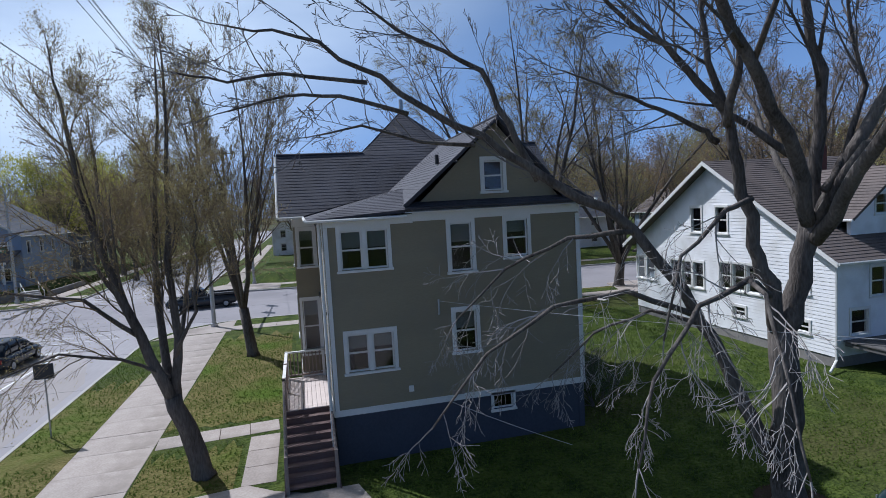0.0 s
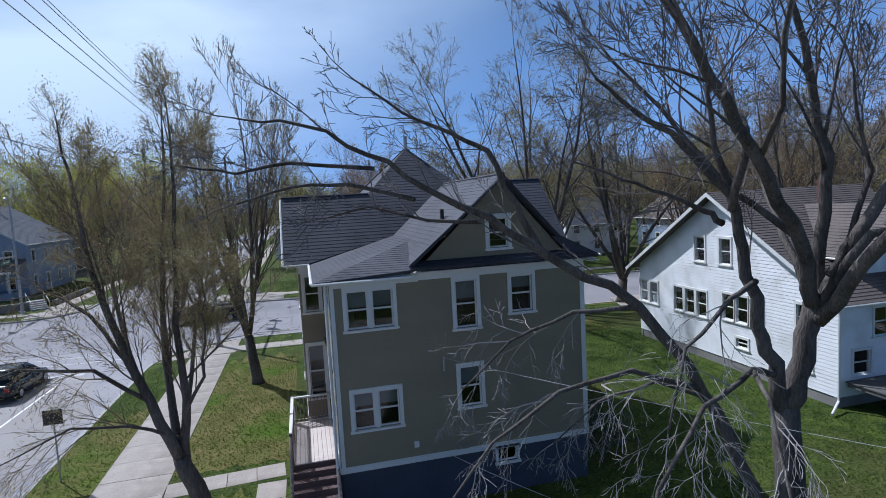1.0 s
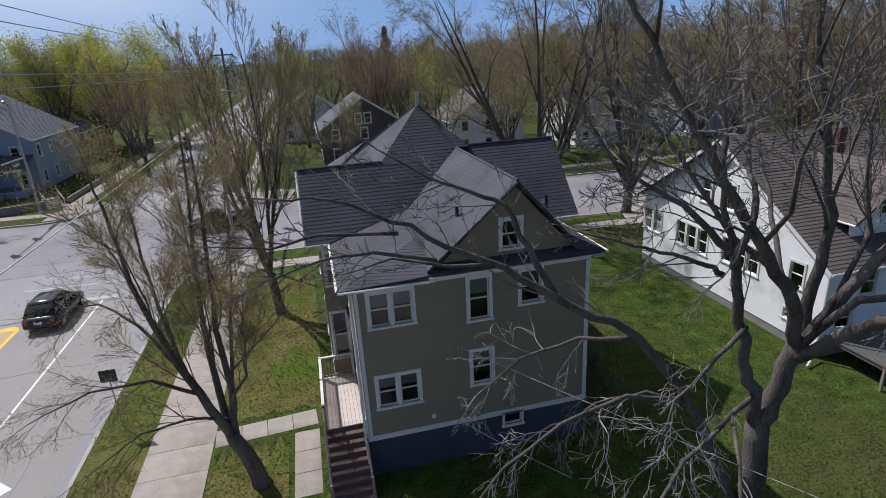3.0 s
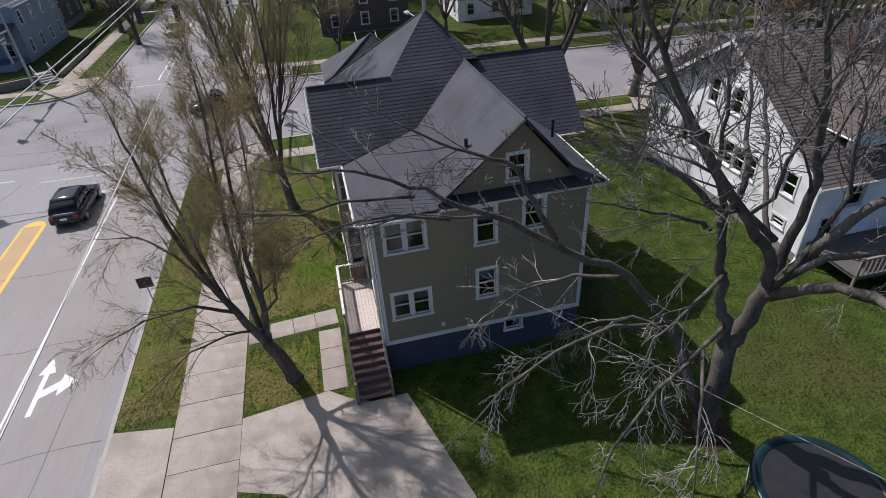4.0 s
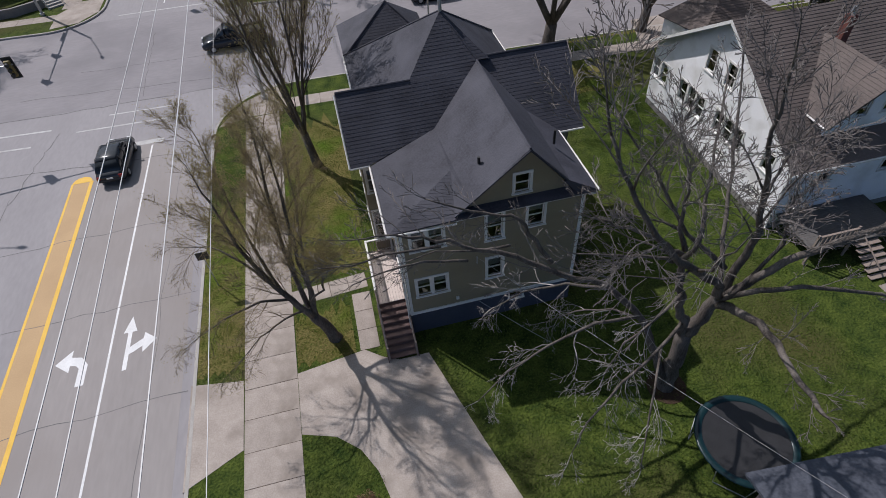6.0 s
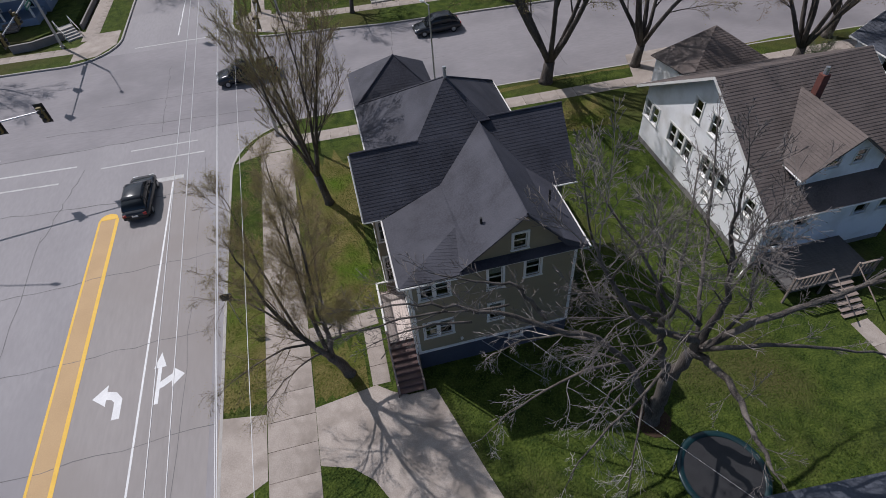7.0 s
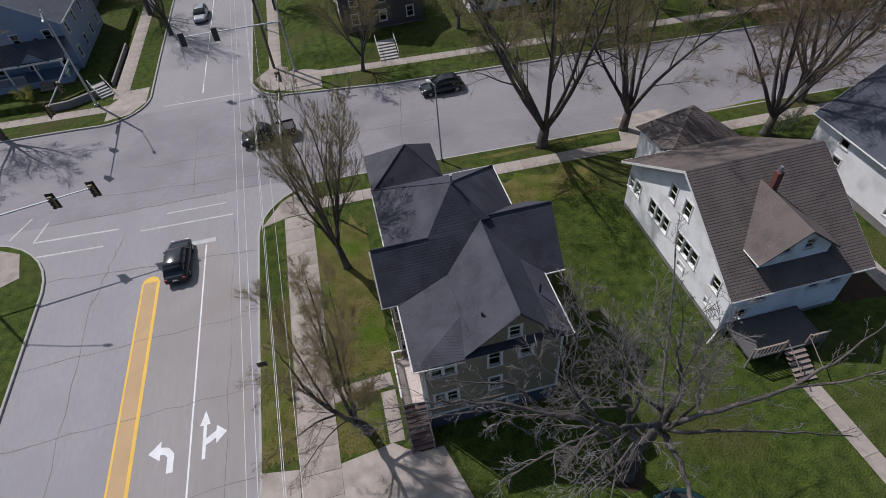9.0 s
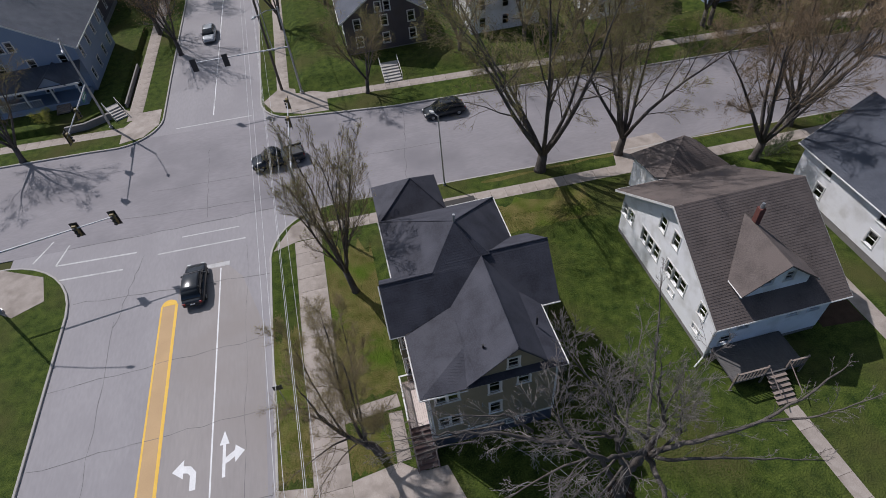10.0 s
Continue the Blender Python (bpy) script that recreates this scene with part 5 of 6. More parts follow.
big_tree()
verge_tree()
up = opts(levels=4, count=(10, 6, 4, 3), angle=(18, 42), ratio=0.55, wander=0.08, lift=(0.10, 0.10, 0.08, 0.05), rise=0.25, thin=0.008)
g = street_tree(31, 15.5, 0.26, 2.6, 7, up, lean=-0.3, spread=0.34)
g.leaves(2, 0.040, 0.14, 17000)
g.plant("tree", (-2.9, 31.2, 0), "slender upright tree with olive spring buds", twig="tan_twig", leaf="bud")
wide = opts(levels=4, count=(8, 6, 5, 3), angle=(20, 50), ratio=0.58, wander=0.11, lift=(0.05, 0.01, -0.05, -0.12), rise=0.14, thin=0.009)
small = opts(levels=3, count=(8, 6, 5, 2), angle=(22, 52), ratio=0.60, wander=0.11, lift=(0.06, 0.03, 0.0, -0.03), rise=0.14, thin=0.012)
for seed, at, tall, r, leaf, words in ((41, (17.1, 41.3, 0), 21.0, 0.48, "bud", "tall budding street tree with spreading stems"), (42, (25.4, 41.2, 0), 19.0, 0.38, "bud", "tall budding street tree with spreading stems"), (43, (37.2, 36.2, 0), 18.0, 0.40, "rust_bud", "bare street tree with reddish buds"), (44, (43.6, 40.0, 0), 19.0, 0.38, "rust_bud", "bare street tree with reddish buds"), (45, (2.6, 62.0, 0), 11.0, 0.22, "bud", "small dark street tree on the far verge"), (46, (-37.5, 61.6, 0), 13.0, 0.3, "bud", "bare tree on the corner verge")):
    g = street_tree(seed, tall, r, 1.9, 7 if tall > 14 else 5, wide if tall > 14 else small, lean=0.2, spread=0.52)
    g.leaves(4, 0.060, 0.20, (34000 if tall > 18.5 else 9000) if leaf == "bud" else 30000)
    g.plant("tree", at, words, twig="tan_twig", leaf=leaf)

# far trees: a few kinds, copied
far = opts(levels=2, count=(8, 6, 5), angle=(20, 50), ratio=0.62, wander=0.12, lift=(0.07, 0.05, 0.03, 0.0), rise=0.15, thin=0.02, segs=(3, 2, 2, 2))
kinds = []
for seed, leaf, size, per, words in ((61, "bud", 0.16, 7, "bare far tree hazed with olive buds"), (62, "rust_bud", 0.13, 5, "bare brown far tree with rusty buds"), (63, "leaf", 0.20, 12, "far tree in fresh yellow-green leaf"), (64, "bud", 0.12, 3, "tall bare grey far tree")):
    g = street_tree(seed, 14.0, 0.3, 2.6, 6, far, spread=0.6 if leaf == "leaf" else 0.42)
    g.leaves(per, size, 0.6, 4500 if leaf != "leaf" else 6000)
    kinds.append((g, leaf, words))
rng = random.Random(77)
spots = [(0, -50, 112, 1.1), (1, -58, 104, 1.1), (0, -60, 96, 1.0), (0, -7, 84, 0.9), (1, 14, 88, 1.0), (1, -21.5, 82, 0.9), (3, 30, 64, 1.0), (1, 48, 62, 1.0), (3, 62, 52, 1.1), (1, 66, 36, 1.2), (3, -25.2, 90.0, 1.1), (1, 10, 87, 1.0), (3, 15.5, 66.5, 0.9), (1, 24, 66, 0.95), (3, 31.5, 65, 0.9), (1, 40, 64, 1.0), (3, 0, 88, 1.0), (1, 47, 62, 0.95), (1, 56, 60, 1.0), (3, 29, 84, 1.1), (1, 45, 82, 1.1)]
for i in range(58):
    a = radians(rng.uniform(-62, 48))
    d = rng.uniform(95, 230)
    x, y = d * math.sin(-a) * 0.9 + 6, d * math.cos(a)
    if -24 < x < -9:
        x += 18
    spots.append((rng.choice((0, 0, 1, 1, 3, 2)), x, y, rng.uniform(0.85, 1.35)))
for i in range(22):
    spots.append((rng.choice((0, 1, 3)), rng.uniform(46, 120), rng.uniform(5, 95), rng.uniform(0.9, 1.3)))
for i in range(110):
    x, y = rng.uniform(-95, 130), rng.uniform(84, 190)
    if not -25 < x < -6 and not (-50 < x < -25 and y < 112):
        spots.append((rng.choice((0, 1, 1, 3, 3)), x, y, rng.uniform(0.8, 1.2)))
first = {}
for k, x, y, s in spots:
    g, leaf, words = kinds[k]
    if k not in first:
        first[k] = g.plant("tree", (x, y, -0.1), words, leaf=leaf, group="far trees")
        first[k].scale = (s, s, s)
    else:
        ob = copy_thing(first[k], pose(x, y, -0.1, 0, 0, rng.uniform(0, 360)))
        ob.scale = (s, s, s)

round_crown = opts(levels=3, count=(8, 6, 4, 3), angle=(25, 60), ratio=0.62, wander=0.12, lift=(0.03, 0.0, -0.04, -0.06), rise=0.1, thin=0.012)
g = street_tree(71, 20.5, 0.5, 3.0, 9, round_crown, spread=1.0)
g.leaves(8, 0.22, 0.8, 42000)
g.plant("tree", (-34.5, 113.0, 0), "broad round tree in fresh olive-green leaf", leaf="leaf")

# the wooded skyline far beyond the streets
for name, mat, seed, crowns, size, words in (("far_woods", "twig", 91, 230, 0.55, "bare brown woods along the skyline"), ("far_woods", "bud", 92, 130, 0.45, "olive budding woods along the skyline")):
    rng = random.Random(seed)
    V, F = [], []
    for _ in range(crowns):
        a, d = radians(rng.uniform(-58, 58)), rng.uniform(215, 310)
        cx, cy, wide_r, tall = d * math.sin(a), d * math.cos(a), rng.uniform(3.5, 6.5), rng.uniform(11, 19)
        for k in range(210):
            u = rng.random() ** 0.7
            r = wide_r * math.sqrt(max(0.02, 1 - (2 * u - 0.9) ** 2)) * math.sqrt(rng.random())
            b = rng.uniform(0, 6.283)
            p = Vector((cx + r * math.cos(b), cy + r * math.sin(b), tall * (0.12 + 0.88 * u)))
            e = Vector((rng.gauss(0, 0.5), rng.gauss(0, 0.5), rng.gauss(0.6, 0.6))).normalized() * size * rng.uniform(0.8, 2.2)
            f = e.orthogonal().normalized() * size * 0.45
            n = len(V)
            V += [tuple(p - e), tuple(p + f), tuple(p + e)]
            F.append((n, n + 1, n + 2))
    tagged(mesh_part(name, from_lists(name, V, F), mat, None), words, "woods", kind="stuff")


# ---- terraces, steps and the corner house's porch ----
def bank(name, foot, top, z, label):
    """A raised lawn: foot and top are plan polygons with the same count of points."""
    bm = bmesh.new()
    lo, hi = [bm.verts.new((x, y, -0.05)) for x, y in foot], [bm.verts.new((x, y, z)) for x, y in top]
    bm.faces.new(hi)
    for i in range(len(foot)):
        j = (i + 1) % len(foot)
        bm.faces.new((lo[i], lo[j], hi[j], hi[i]))
    return whole(name, bm, "grass", label, "lawn", kind="structure")


bank("lawn_bank", [(-6.2, 64.9), (75, 58.9), (75, 130), (-6.2, 130)], [(-4.8, 67.4), (75, 61.4), (75, 129), (-4.8, 129)], 0.85, "raised green lawn on a bank")
bank("lawn_bank", [(-31.5, 66.2), (-27.4, 69.5), (-27.2, 92), (-90, 92), (-90, 69.6)], [(-31.5, 66.6), (-27.7, 69.8), (-27.5, 91.8), (-89, 91.8), (-89, 70.6)], 0.8, "raised green lawn of the corner house")


def steps(at, rz, width, n, rise, run, label, rails):
    s = thing("steps", at, label, "steps", rz=rz)
    for i in range(n):
        part("step", boxed(-width / 2, width / 2, i * run, n * run + 0.6, i * rise - (0.0 if i else 0.05), (i + 1) * rise, bevel=0.01), "kerb", s)
    if rails:
        for x in (-width / 2 - 0.05, width / 2 + 0.05):
            mesh_part("handrail", pipe([(x, -0.1, 0.9), (x, n * run + 0.3, n * rise + 0.9)], 0.035, 6), "trim", s, "white handrail")
            for k in (0, 1):
                y = -0.05 if k == 0 else n * run + 0.2
                mesh_part("rail_post", pipe([(x, y, 0.0), (x, y, k * n * rise + 0.92)], 0.03, 6), "trim", s)
    return s


steps((6.1, 63.4, 0), 0, 2.2, 6, 0.145, 0.5, "pale concrete steps up a grassy bank", True)
steps((-27.3, 66.9, 0), 32, 1.5, 5, 0.165, 0.42, "concrete corner steps with white handrails", True)
whole("retaining_wall", prism(bmesh.new(), [(-27.15, 69.4), (-26.95, 69.4), (-26.95, 80), (-27.15, 80)], -0.05, 0.6), "stone", "low stone wall along the raised lawn", "retaining wall", kind="structure")
whole("retaining_wall", prism(bmesh.new(), [(-33.5, 65.75), (-31.2, 65.9), (-28.5, 67.3), (-28.7, 67.6), (-31.3, 66.2), (-33.5, 66.05)], -0.05, 0.85), "stone", "curved low stone wall at the corner", "retaining wall", kind="structure")
whole("hedge_bed", prism(bmesh.new(), [(-26.9, 69.5), (-26.75, 69.5), (-26.75, 80), (-26.9, 80)], -0.05, 0.05), "soil_shade", "dark soil strip below the wall", "flower bed", kind="structure")


def corner_porch():
    p = thing("porch", (-38.0, 72.1, 0.8), "pale blue porch with white posts on the corner house", "porch")
    part("porch_deck", boxed(-6.5, 6.5, -1.4, 1.85, 0.0, 0.75), "blue_siding", p)
    for x in (-6.3, -3.2, 0.0, 3.2, 6.3):
        part("post", boxed(x - 0.09, x + 0.09, -1.3, -1.12, 0.75, 3.1, bevel=0.01), "trim", p)
    part("porch_roof", courses(bmesh.new(), [(-6.9, -1.8, 3.1), (6.9, -1.8, 3.1), (6.9, 1.85, 4.3), (-6.9, 1.85, 4.3)], 0.2, 0.02, 0.15), "dark_shingle", p)
    part("fascia", boxed(-6.9, 6.9, -1.86, -1.81, 2.95, 3.2), "trim", p)
    f = Face((2.2, -1.6, 0), (1, 0, 0), (0, -1, 0))
    part("entry_gable", f.siding(bmesh.new(), [(0, 3.2), (3.0, 3.2), (1.5, 4.4)], [], step=0.15, thick=0.1), "blue_siding", p)
    for sx in (-1, 1):
        pts = [Vector((3.7 + sx * 1.75, -1.95, 3.15)), Vector((3.7, -1.95, 4.55)), Vector((3.7, 1.9, 4.55)), Vector((3.7 + sx * 1.75, 1.9, 3.15))]
        n = sum((pts[i].cross(pts[(i + 1) % 4]) for i in range(4)), Vector())
        part("entry_roof", courses(bmesh.new(), pts if n.z > 0 else pts[::-1], 0.2, 0.02, 0.1), "dark_shingle", p)
    part("handrail", boxed(-6.3, 1.6, -1.28, -1.18, 1.6, 1.68), "trim", p)
    for i in range(30):
        x = -6.1 + i * 0.26
        part("baluster", boxed(x, x + 0.05, -1.26, -1.2, 0.75, 1.6), "trim", p)
    for i in range(5):
        part("tread", boxed(2.9, 4.5, -1.4 - 0.3 * (i + 1), -1.4 - 0.3 * i, -0.02, 0.75 - 0.15 * (i + 1)), "baluster", p)
    return p


corner_porch()


# ---- signals, lamps, poles and wires ----
def head(parent, at, face_way):
    """One three-lens signal with its backplate, under its pole."""
    m = Matrix.Translation(at) @ pose(0, 0, 0, 0, 0, face_way)
    b = part("signal_head", boxed(-0.17, 0.17, -0.14, 0.14, -0.55, 0.55, m, bevel=0.02), "signal", parent, "yellow-brown signal housing")
    part("backplate", boxed(-0.32, 0.32, 0.15, 0.17, -0.75, 0.75, m), "black", b)
    for k in (-0.35, 0, 0.35):
        V, F = [], []
        tube(V, F, [m @ Vector((0, -0.13, k)), m @ Vector((0, -0.30, k - 0.02))], [0.13, 0.13], 10)
        mesh_part("visor", from_lists("visor", V, F), "black", b)


def signal_mast(base, arm_end, z, tall, lamp_end, heads, face_way, label, sign=None):
    s = thing("signal_mast", base, label, "traffic signal", group="signal masts")
    B = Vector(base)
    rel = lambda p: Vector(p) - B
    mesh_part("pole", pipe([(0, 0, -0.05), (0, 0, tall)], 0.15, 10, 0.09), "metal", s)
    mesh_part("base_collar", pipe([(0, 0, 0), (0, 0, 0.25)], 0.24, 10), "metal", s)
    mesh_part("mast_arm", pipe([(0, 0, z), tuple(rel((arm_end[0], arm_end[1], z + 0.25)))], 0.10, 8, 0.05), "metal", s)
    if lamp_end:
        e = rel((lamp_end[0], lamp_end[1], tall + 0.35))
        arm = mesh_part("lamp_arm", pipe([(0, 0, tall - 0.3), tuple(Vector((0, 0, tall + 0.2)).lerp(e, 0.5)), tuple(e)], 0.045, 6), "metal", s)
        w = (e - Vector((0, 0, e.z))).normalized()
        V, F = [], []
        tube(V, F, [e - w * 0.1, e + w * 0.2, e + w * 0.55], [0.08, 0.17, 0.06], 8)
        mesh_part("lamp_head", from_lists("lamp", V, F), "metal", arm)
    for t in heads:
        p = Vector((0, 0, z)).lerp(rel((arm_end[0], arm_end[1], z + 0.25)), t)
        head(s, p - Vector((0, 0, 0.25)), face_way)
    if sign:
        p = Vector((0, 0, z)).lerp(rel((arm_end[0], arm_end[1], z + 0.25)), sign)
        way = (rel(arm_end) - Vector((0, 0, rel(arm_end).z))).normalized()
        m = Matrix.Translation(p - Vector((0, 0, 0.45))) @ pose(0, 0, 0, 0, 0, math.degrees(math.atan2(way.y, way.x)))
        sg = part("name_sign", boxed(-0.95, 0.95, -0.02, 0.02, -0.22, 0.22, m, bevel=0.004), "sign_green", s, "green street sign")
        part("lettering_bar", boxed(-0.65, 0.65, -0.026, -0.021, -0.07, 0.07, m), "trim", sg)
        part("lettering_bar", boxed(-0.65, 0.65, 0.021, 0.026, -0.07, 0.07, m), "trim", sg)
    return s


signal_mast((-33.1, 38.0, 0), (-20.8, 39.9, 0), 5.9, 11.2, (-27.4, 36.6, 0), (0.74, 0.98), 0, "grey steel signal mast with two signal heads")
signal_mast((-28.3, 65.3, 0), (-27.7, 54.0, 0), 5.9, 11.2, (-26.8, 61.2, 0), (0.55, 0.98), 90, "grey steel signal mast with green street sign", sign=0.2)
signal_mast((-5.3, 64.9, 0), (-16.3, 64.6, 0), 6.1, 10.8, (-7.6, 62.2, 0), (0.66, 0.98), 180, "grey steel signal mast beside the far pavement")
signal_mast((-6.2, 41.0, 0), (-6.0, 53.0, 0), 5.9, 10.2, None, (0.7, 0.98), 270, "grey steel signal mast behind the upright tree")


def lamp_post(at, tall, way, label):
    s = thing("street_lamp", at, label, "street lamp", group="street lamps")
    mesh_part("pole", pipe([(0, 0, -0.05), (0, 0, tall)], 0.09, 8, 0.05), "metal", s)
    mesh_part("base_collar", pipe([(0, 0, 0), (0, 0, 0.3)], 0.16, 8), "metal", s)
    e = Vector((way[0], way[1], tall + 0.1))
    mesh_part("arm", pipe([(0, 0, tall - 0.05), tuple(e)], 0.035, 6), "metal", s)
    V, F = [], []
    d = Vector((way[0], way[1], 0)).normalized()
    tube(V, F, [e - d * 0.1, e + d * 0.15, e + d * 0.5], [0.06, 0.15, 0.05], 8)
    mesh_part("lamp_head", from_lists("lamp", V, F), "trim", s)
    return s


lamp_post((7.44, 42.1, 0), 8.0, (-0.3, 0.5), "slim grey street lamp on the verge")
lamp_post((-8.6, 78.0, 0), 8.0, (-0.5, 0.0), "slim grey street lamp on the verge")


def utility_pole(at, tall):
    s = thing("utility_pole", at, "brown wooden utility pole with crossarm", "utility pole", group="utility poles")
    mesh_part("pole", pipe([(0, 0, -0.1), (0, 0, tall)], 0.17, 10, 0.11), "wood_pole", s)
    part("crossarm", boxed(-1.1, 1.1, -0.06, 0.06, tall - 0.75, tall - 0.62), "wood_pole", s)
    for x in (-1.0, -0.4, 0.4, 1.0):
        mesh_part("insulator", pipe([(x, 0, tall - 0.62), (x, 0, tall - 0.42)], 0.05, 6, 0.03), "metal", s)
    return s


utility_pole((-7.75, 66.6, 0), 15.3)
utility_pole((-7.6, 112.0, 0), 14.9)
utility_pole((-3.6, -34.0, 0), 17.2)


def wire(a, b, sag, r, mat, label):
    a, b = Vector(a), Vector(b)
    pts = [a.lerp(b, i / 24) - Vector((0, 0, sag * 4 * (i / 24) * (1 - i / 24))) for i in range(25)]
    ob = mesh_part("wire", pipe([tuple(p) for p in pts], r, 4), mat, None, label)
    return tagged(ob, label, "cable", "overhead wires")


for x, z, r, mat in ((-6.25, 15.2, 0.012, "cable"), (-6.02, 14.8, 0.012, "cable"), (-5.55, 13.5, 0.012, "cable"), (-5.42, 13.75, 0.012, "cable"), (-5.5, 10.75, 0.012, "cable")):
    wire((x + 2.32, -34, z + 1.6), (x - 2.0, 66.6, z - 0.3), 0.55, r, mat, "thin overhead power line along the road")
    wire((x - 2.0, 66.6, z - 0.3), (x - 1.9, 112, z - 0.7), 0.5, r, mat, "thin overhead power line beyond the crossing")


def road_sign(at, label):
    """A small sign on a steel post behind the kerb, its face towards the oncoming lane."""
    s = thing("road_sign", at, label, "road sign")
    mesh_part("post", pipe([(0, 0, -0.1), (0, 0, 2.75)], 0.03, 6), "metal", s)
    part("panel", boxed(-0.32, 0.32, -0.045, -0.033, 2.15, 2.7, bevel=0.004), "metal", s)
    part("panel_face", boxed(-0.31, 0.31, -0.052, -0.046, 2.16, 2.69), "black", s, "dark sign face")
    return s


road_sign((-9.05, 22.2, 0), "small dark road sign on a thin steel post")
wire((3.86, 16.1, 4.6), (22, -14, 7.2), 0.7, 0.006, "cable", "pale service cable from the house wall")
wire((3.9, 16.0, 1.6), (6.6, 13.2, 0.9), 0.05, 0.008, "cable", "thin pale guy cable beside the wall")


# ---- vehicles ----
def loft(bm, rings):
    rows = [[bm.verts.new(p) for p in r] for r in rings]
    n = len(rows[0])
    for a, b in zip(rows, rows[1:]):
        for i in range(n):
            j = (i + 1) % n
            bm.faces.new((a[i], a[j], b[j], b[i]))
    bm.faces.new(rows[0][::-1])
    bm.faces.new(rows[-1])
    bmesh.ops.recalc_face_normals(bm, faces=bm.faces)
    return bm


def ring(y, w, z0, z1, tuck=0.88):
    """A rounded cross-section of a car body at y."""
    h = z1 - z0
    return [(-w * 0.92, y, z0), (w * 0.92, y, z0), (w, y, z0 + h * 0.25), (w, y, z0 + h * 0.62), (w * tuck, y, z1 - h * 0.04), (w * 0.6, y, z1), (-w * 0.6, y, z1), (-w * tuck, y, z1 - h * 0.04), (-w, y, z0 + h * 0.62), (-w, y, z0 + h * 0.25)]


def car(name, at, rz, paint_mat, label, long=4.6, wide=0.92, belt=0.95, roof=1.62, bed=False):
    """A car that points to +y: body, glasshouse, roof, bumpers, wheels, lamps, mirrors."""
    c = thing(name, at, label, "car", rz=rz)
    f, r = long / 2, -long / 2
    prof = [(r, 0.80, 0.45, belt - 0.18), (r + 0.12, 0.94, 0.30, belt - 0.02), (r + 0.7, 1.0, 0.24, belt), (-0.2, 1.0, 0.22, belt), (f - 1.35, 1.0, 0.24, belt), (f - 0.7, 0.97, 0.26, belt - 0.08), (f - 0.15, 0.90, 0.30, belt - 0.22), (f, 0.74, 0.42, belt - 0.36)]
    part("body", loft(bmesh.new(), [ring(y, wide * k, z0, z1) for y, k, z0, z1 in prof]), paint_mat, c, smooth=True)
    back = r + (0.30 if not bed else long * 0.42)
    front = f - 1.15
    tall = roof - belt

    def cab(y, k, out=0.0):
        """A rounded cross-section of the cabin: k is its height as a share of the whole."""
        w, z1 = wide * 0.88, belt + tall * k
        return [(-w, y, belt - 0.04), (w, y, belt - 0.04), (w * 0.95, y, belt + (z1 - belt) * 0.5), (w * (1 - 0.18 * k), y, z1 - 0.07 * k), (w * (1 - 0.36 * k), y, z1), (-w * (1 - 0.36 * k), y, z1), (-w * (1 - 0.18 * k), y, z1 - 0.07 * k), (-w * 0.95, y, belt + (z1 - belt) * 0.5)]

    line = [(back, 0.02), (back + 0.22, 0.50), (back + 0.5, 0.82), (back + 0.85, 0.95), ((back + front) / 2 + 0.1, 1.0), (front - 1.0, 0.93), (front - 0.55, 0.60), (front, 0.02)]
    part("glasshouse", loft(bmesh.new(), [cab(y, k) for y, k in line]), "tint", c, "dark tinted glass", smooth=True)
    bm, rows = bmesh.new(), []
    for y, k in ((back + 0.48, 0.81), (back + 0.85, 0.95), ((back + front) / 2 + 0.1, 1.0), (front - 1.0, 0.93), (front - 0.9, 0.88)):
        pts = cab(y, k)
        rows.append([bm.verts.new((x * 1.01, q, z + 0.014)) for x, q, z in pts[3:7]])
    for a, b in zip(rows, rows[1:]):
        for m in range(3):
            bm.faces.new((a[m], a[m + 1], b[m + 1], b[m]))
    bmesh.ops.recalc_face_normals(bm, faces=bm.faces)
    bmesh.ops.solidify(bm, geom=list(bm.faces), thickness=0.02)
    part("roof", bm, paint_mat, c, smooth=True)
    for sx in (-1, 1):
        for y in (back + 0.75, (back + front) / 2 + 0.1):
            mesh_part("pillar", pipe([(sx * wide * 0.88, y, belt - 0.02), (sx * wide * 0.845, y, belt + tall * 0.47), (sx * wide * 0.735, y, roof - 0.08)], 0.035, 5), paint_mat, c)
        part("mirror", boxed(sx * wide * 1.02 - 0.1, sx * wide * 1.02 + 0.1, f - 1.75, f - 1.6, belt, belt + 0.15, bevel=0.02), paint_mat, c)
        part("headlight", boxed(sx * wide * 0.62 - 0.17, sx * wide * 0.62 + 0.17, f - 0.16, f - 0.03, belt - 0.36, belt - 0.22, bevel=0.02), "lamp_clear", c)
        part("tail_light", boxed(sx * wide * 0.72 - 0.12, sx * wide * 0.72 + 0.12, r - 0.01, r + 0.1, belt - 0.34, belt - 0.12, bevel=0.02), "lamp_red", c)
        for y in (r + 0.85, f - 0.9):
            V, F = [], []
            tube(V, F, [Vector((sx * (wide - 0.2), y, 0.33)), Vector((sx * (wide - 0.17), y, 0.33)), Vector((sx * (wide + 0.0), y, 0.33)), Vector((sx * (wide + 0.02), y, 0.33))], [0.29, 0.33, 0.33, 0.28], 16)
            w = mesh_part("wheel", from_lists("wheel", V, F), "rubber", c)
            V, F = [], []
            tube(V, F, [Vector((sx * (wide + 0.0), y, 0.33)), Vector((sx * (wide + 0.03), y, 0.33))], [0.21, 0.19], 12)
            mesh_part("rim", from_lists("rim", V, F), "metal", w)
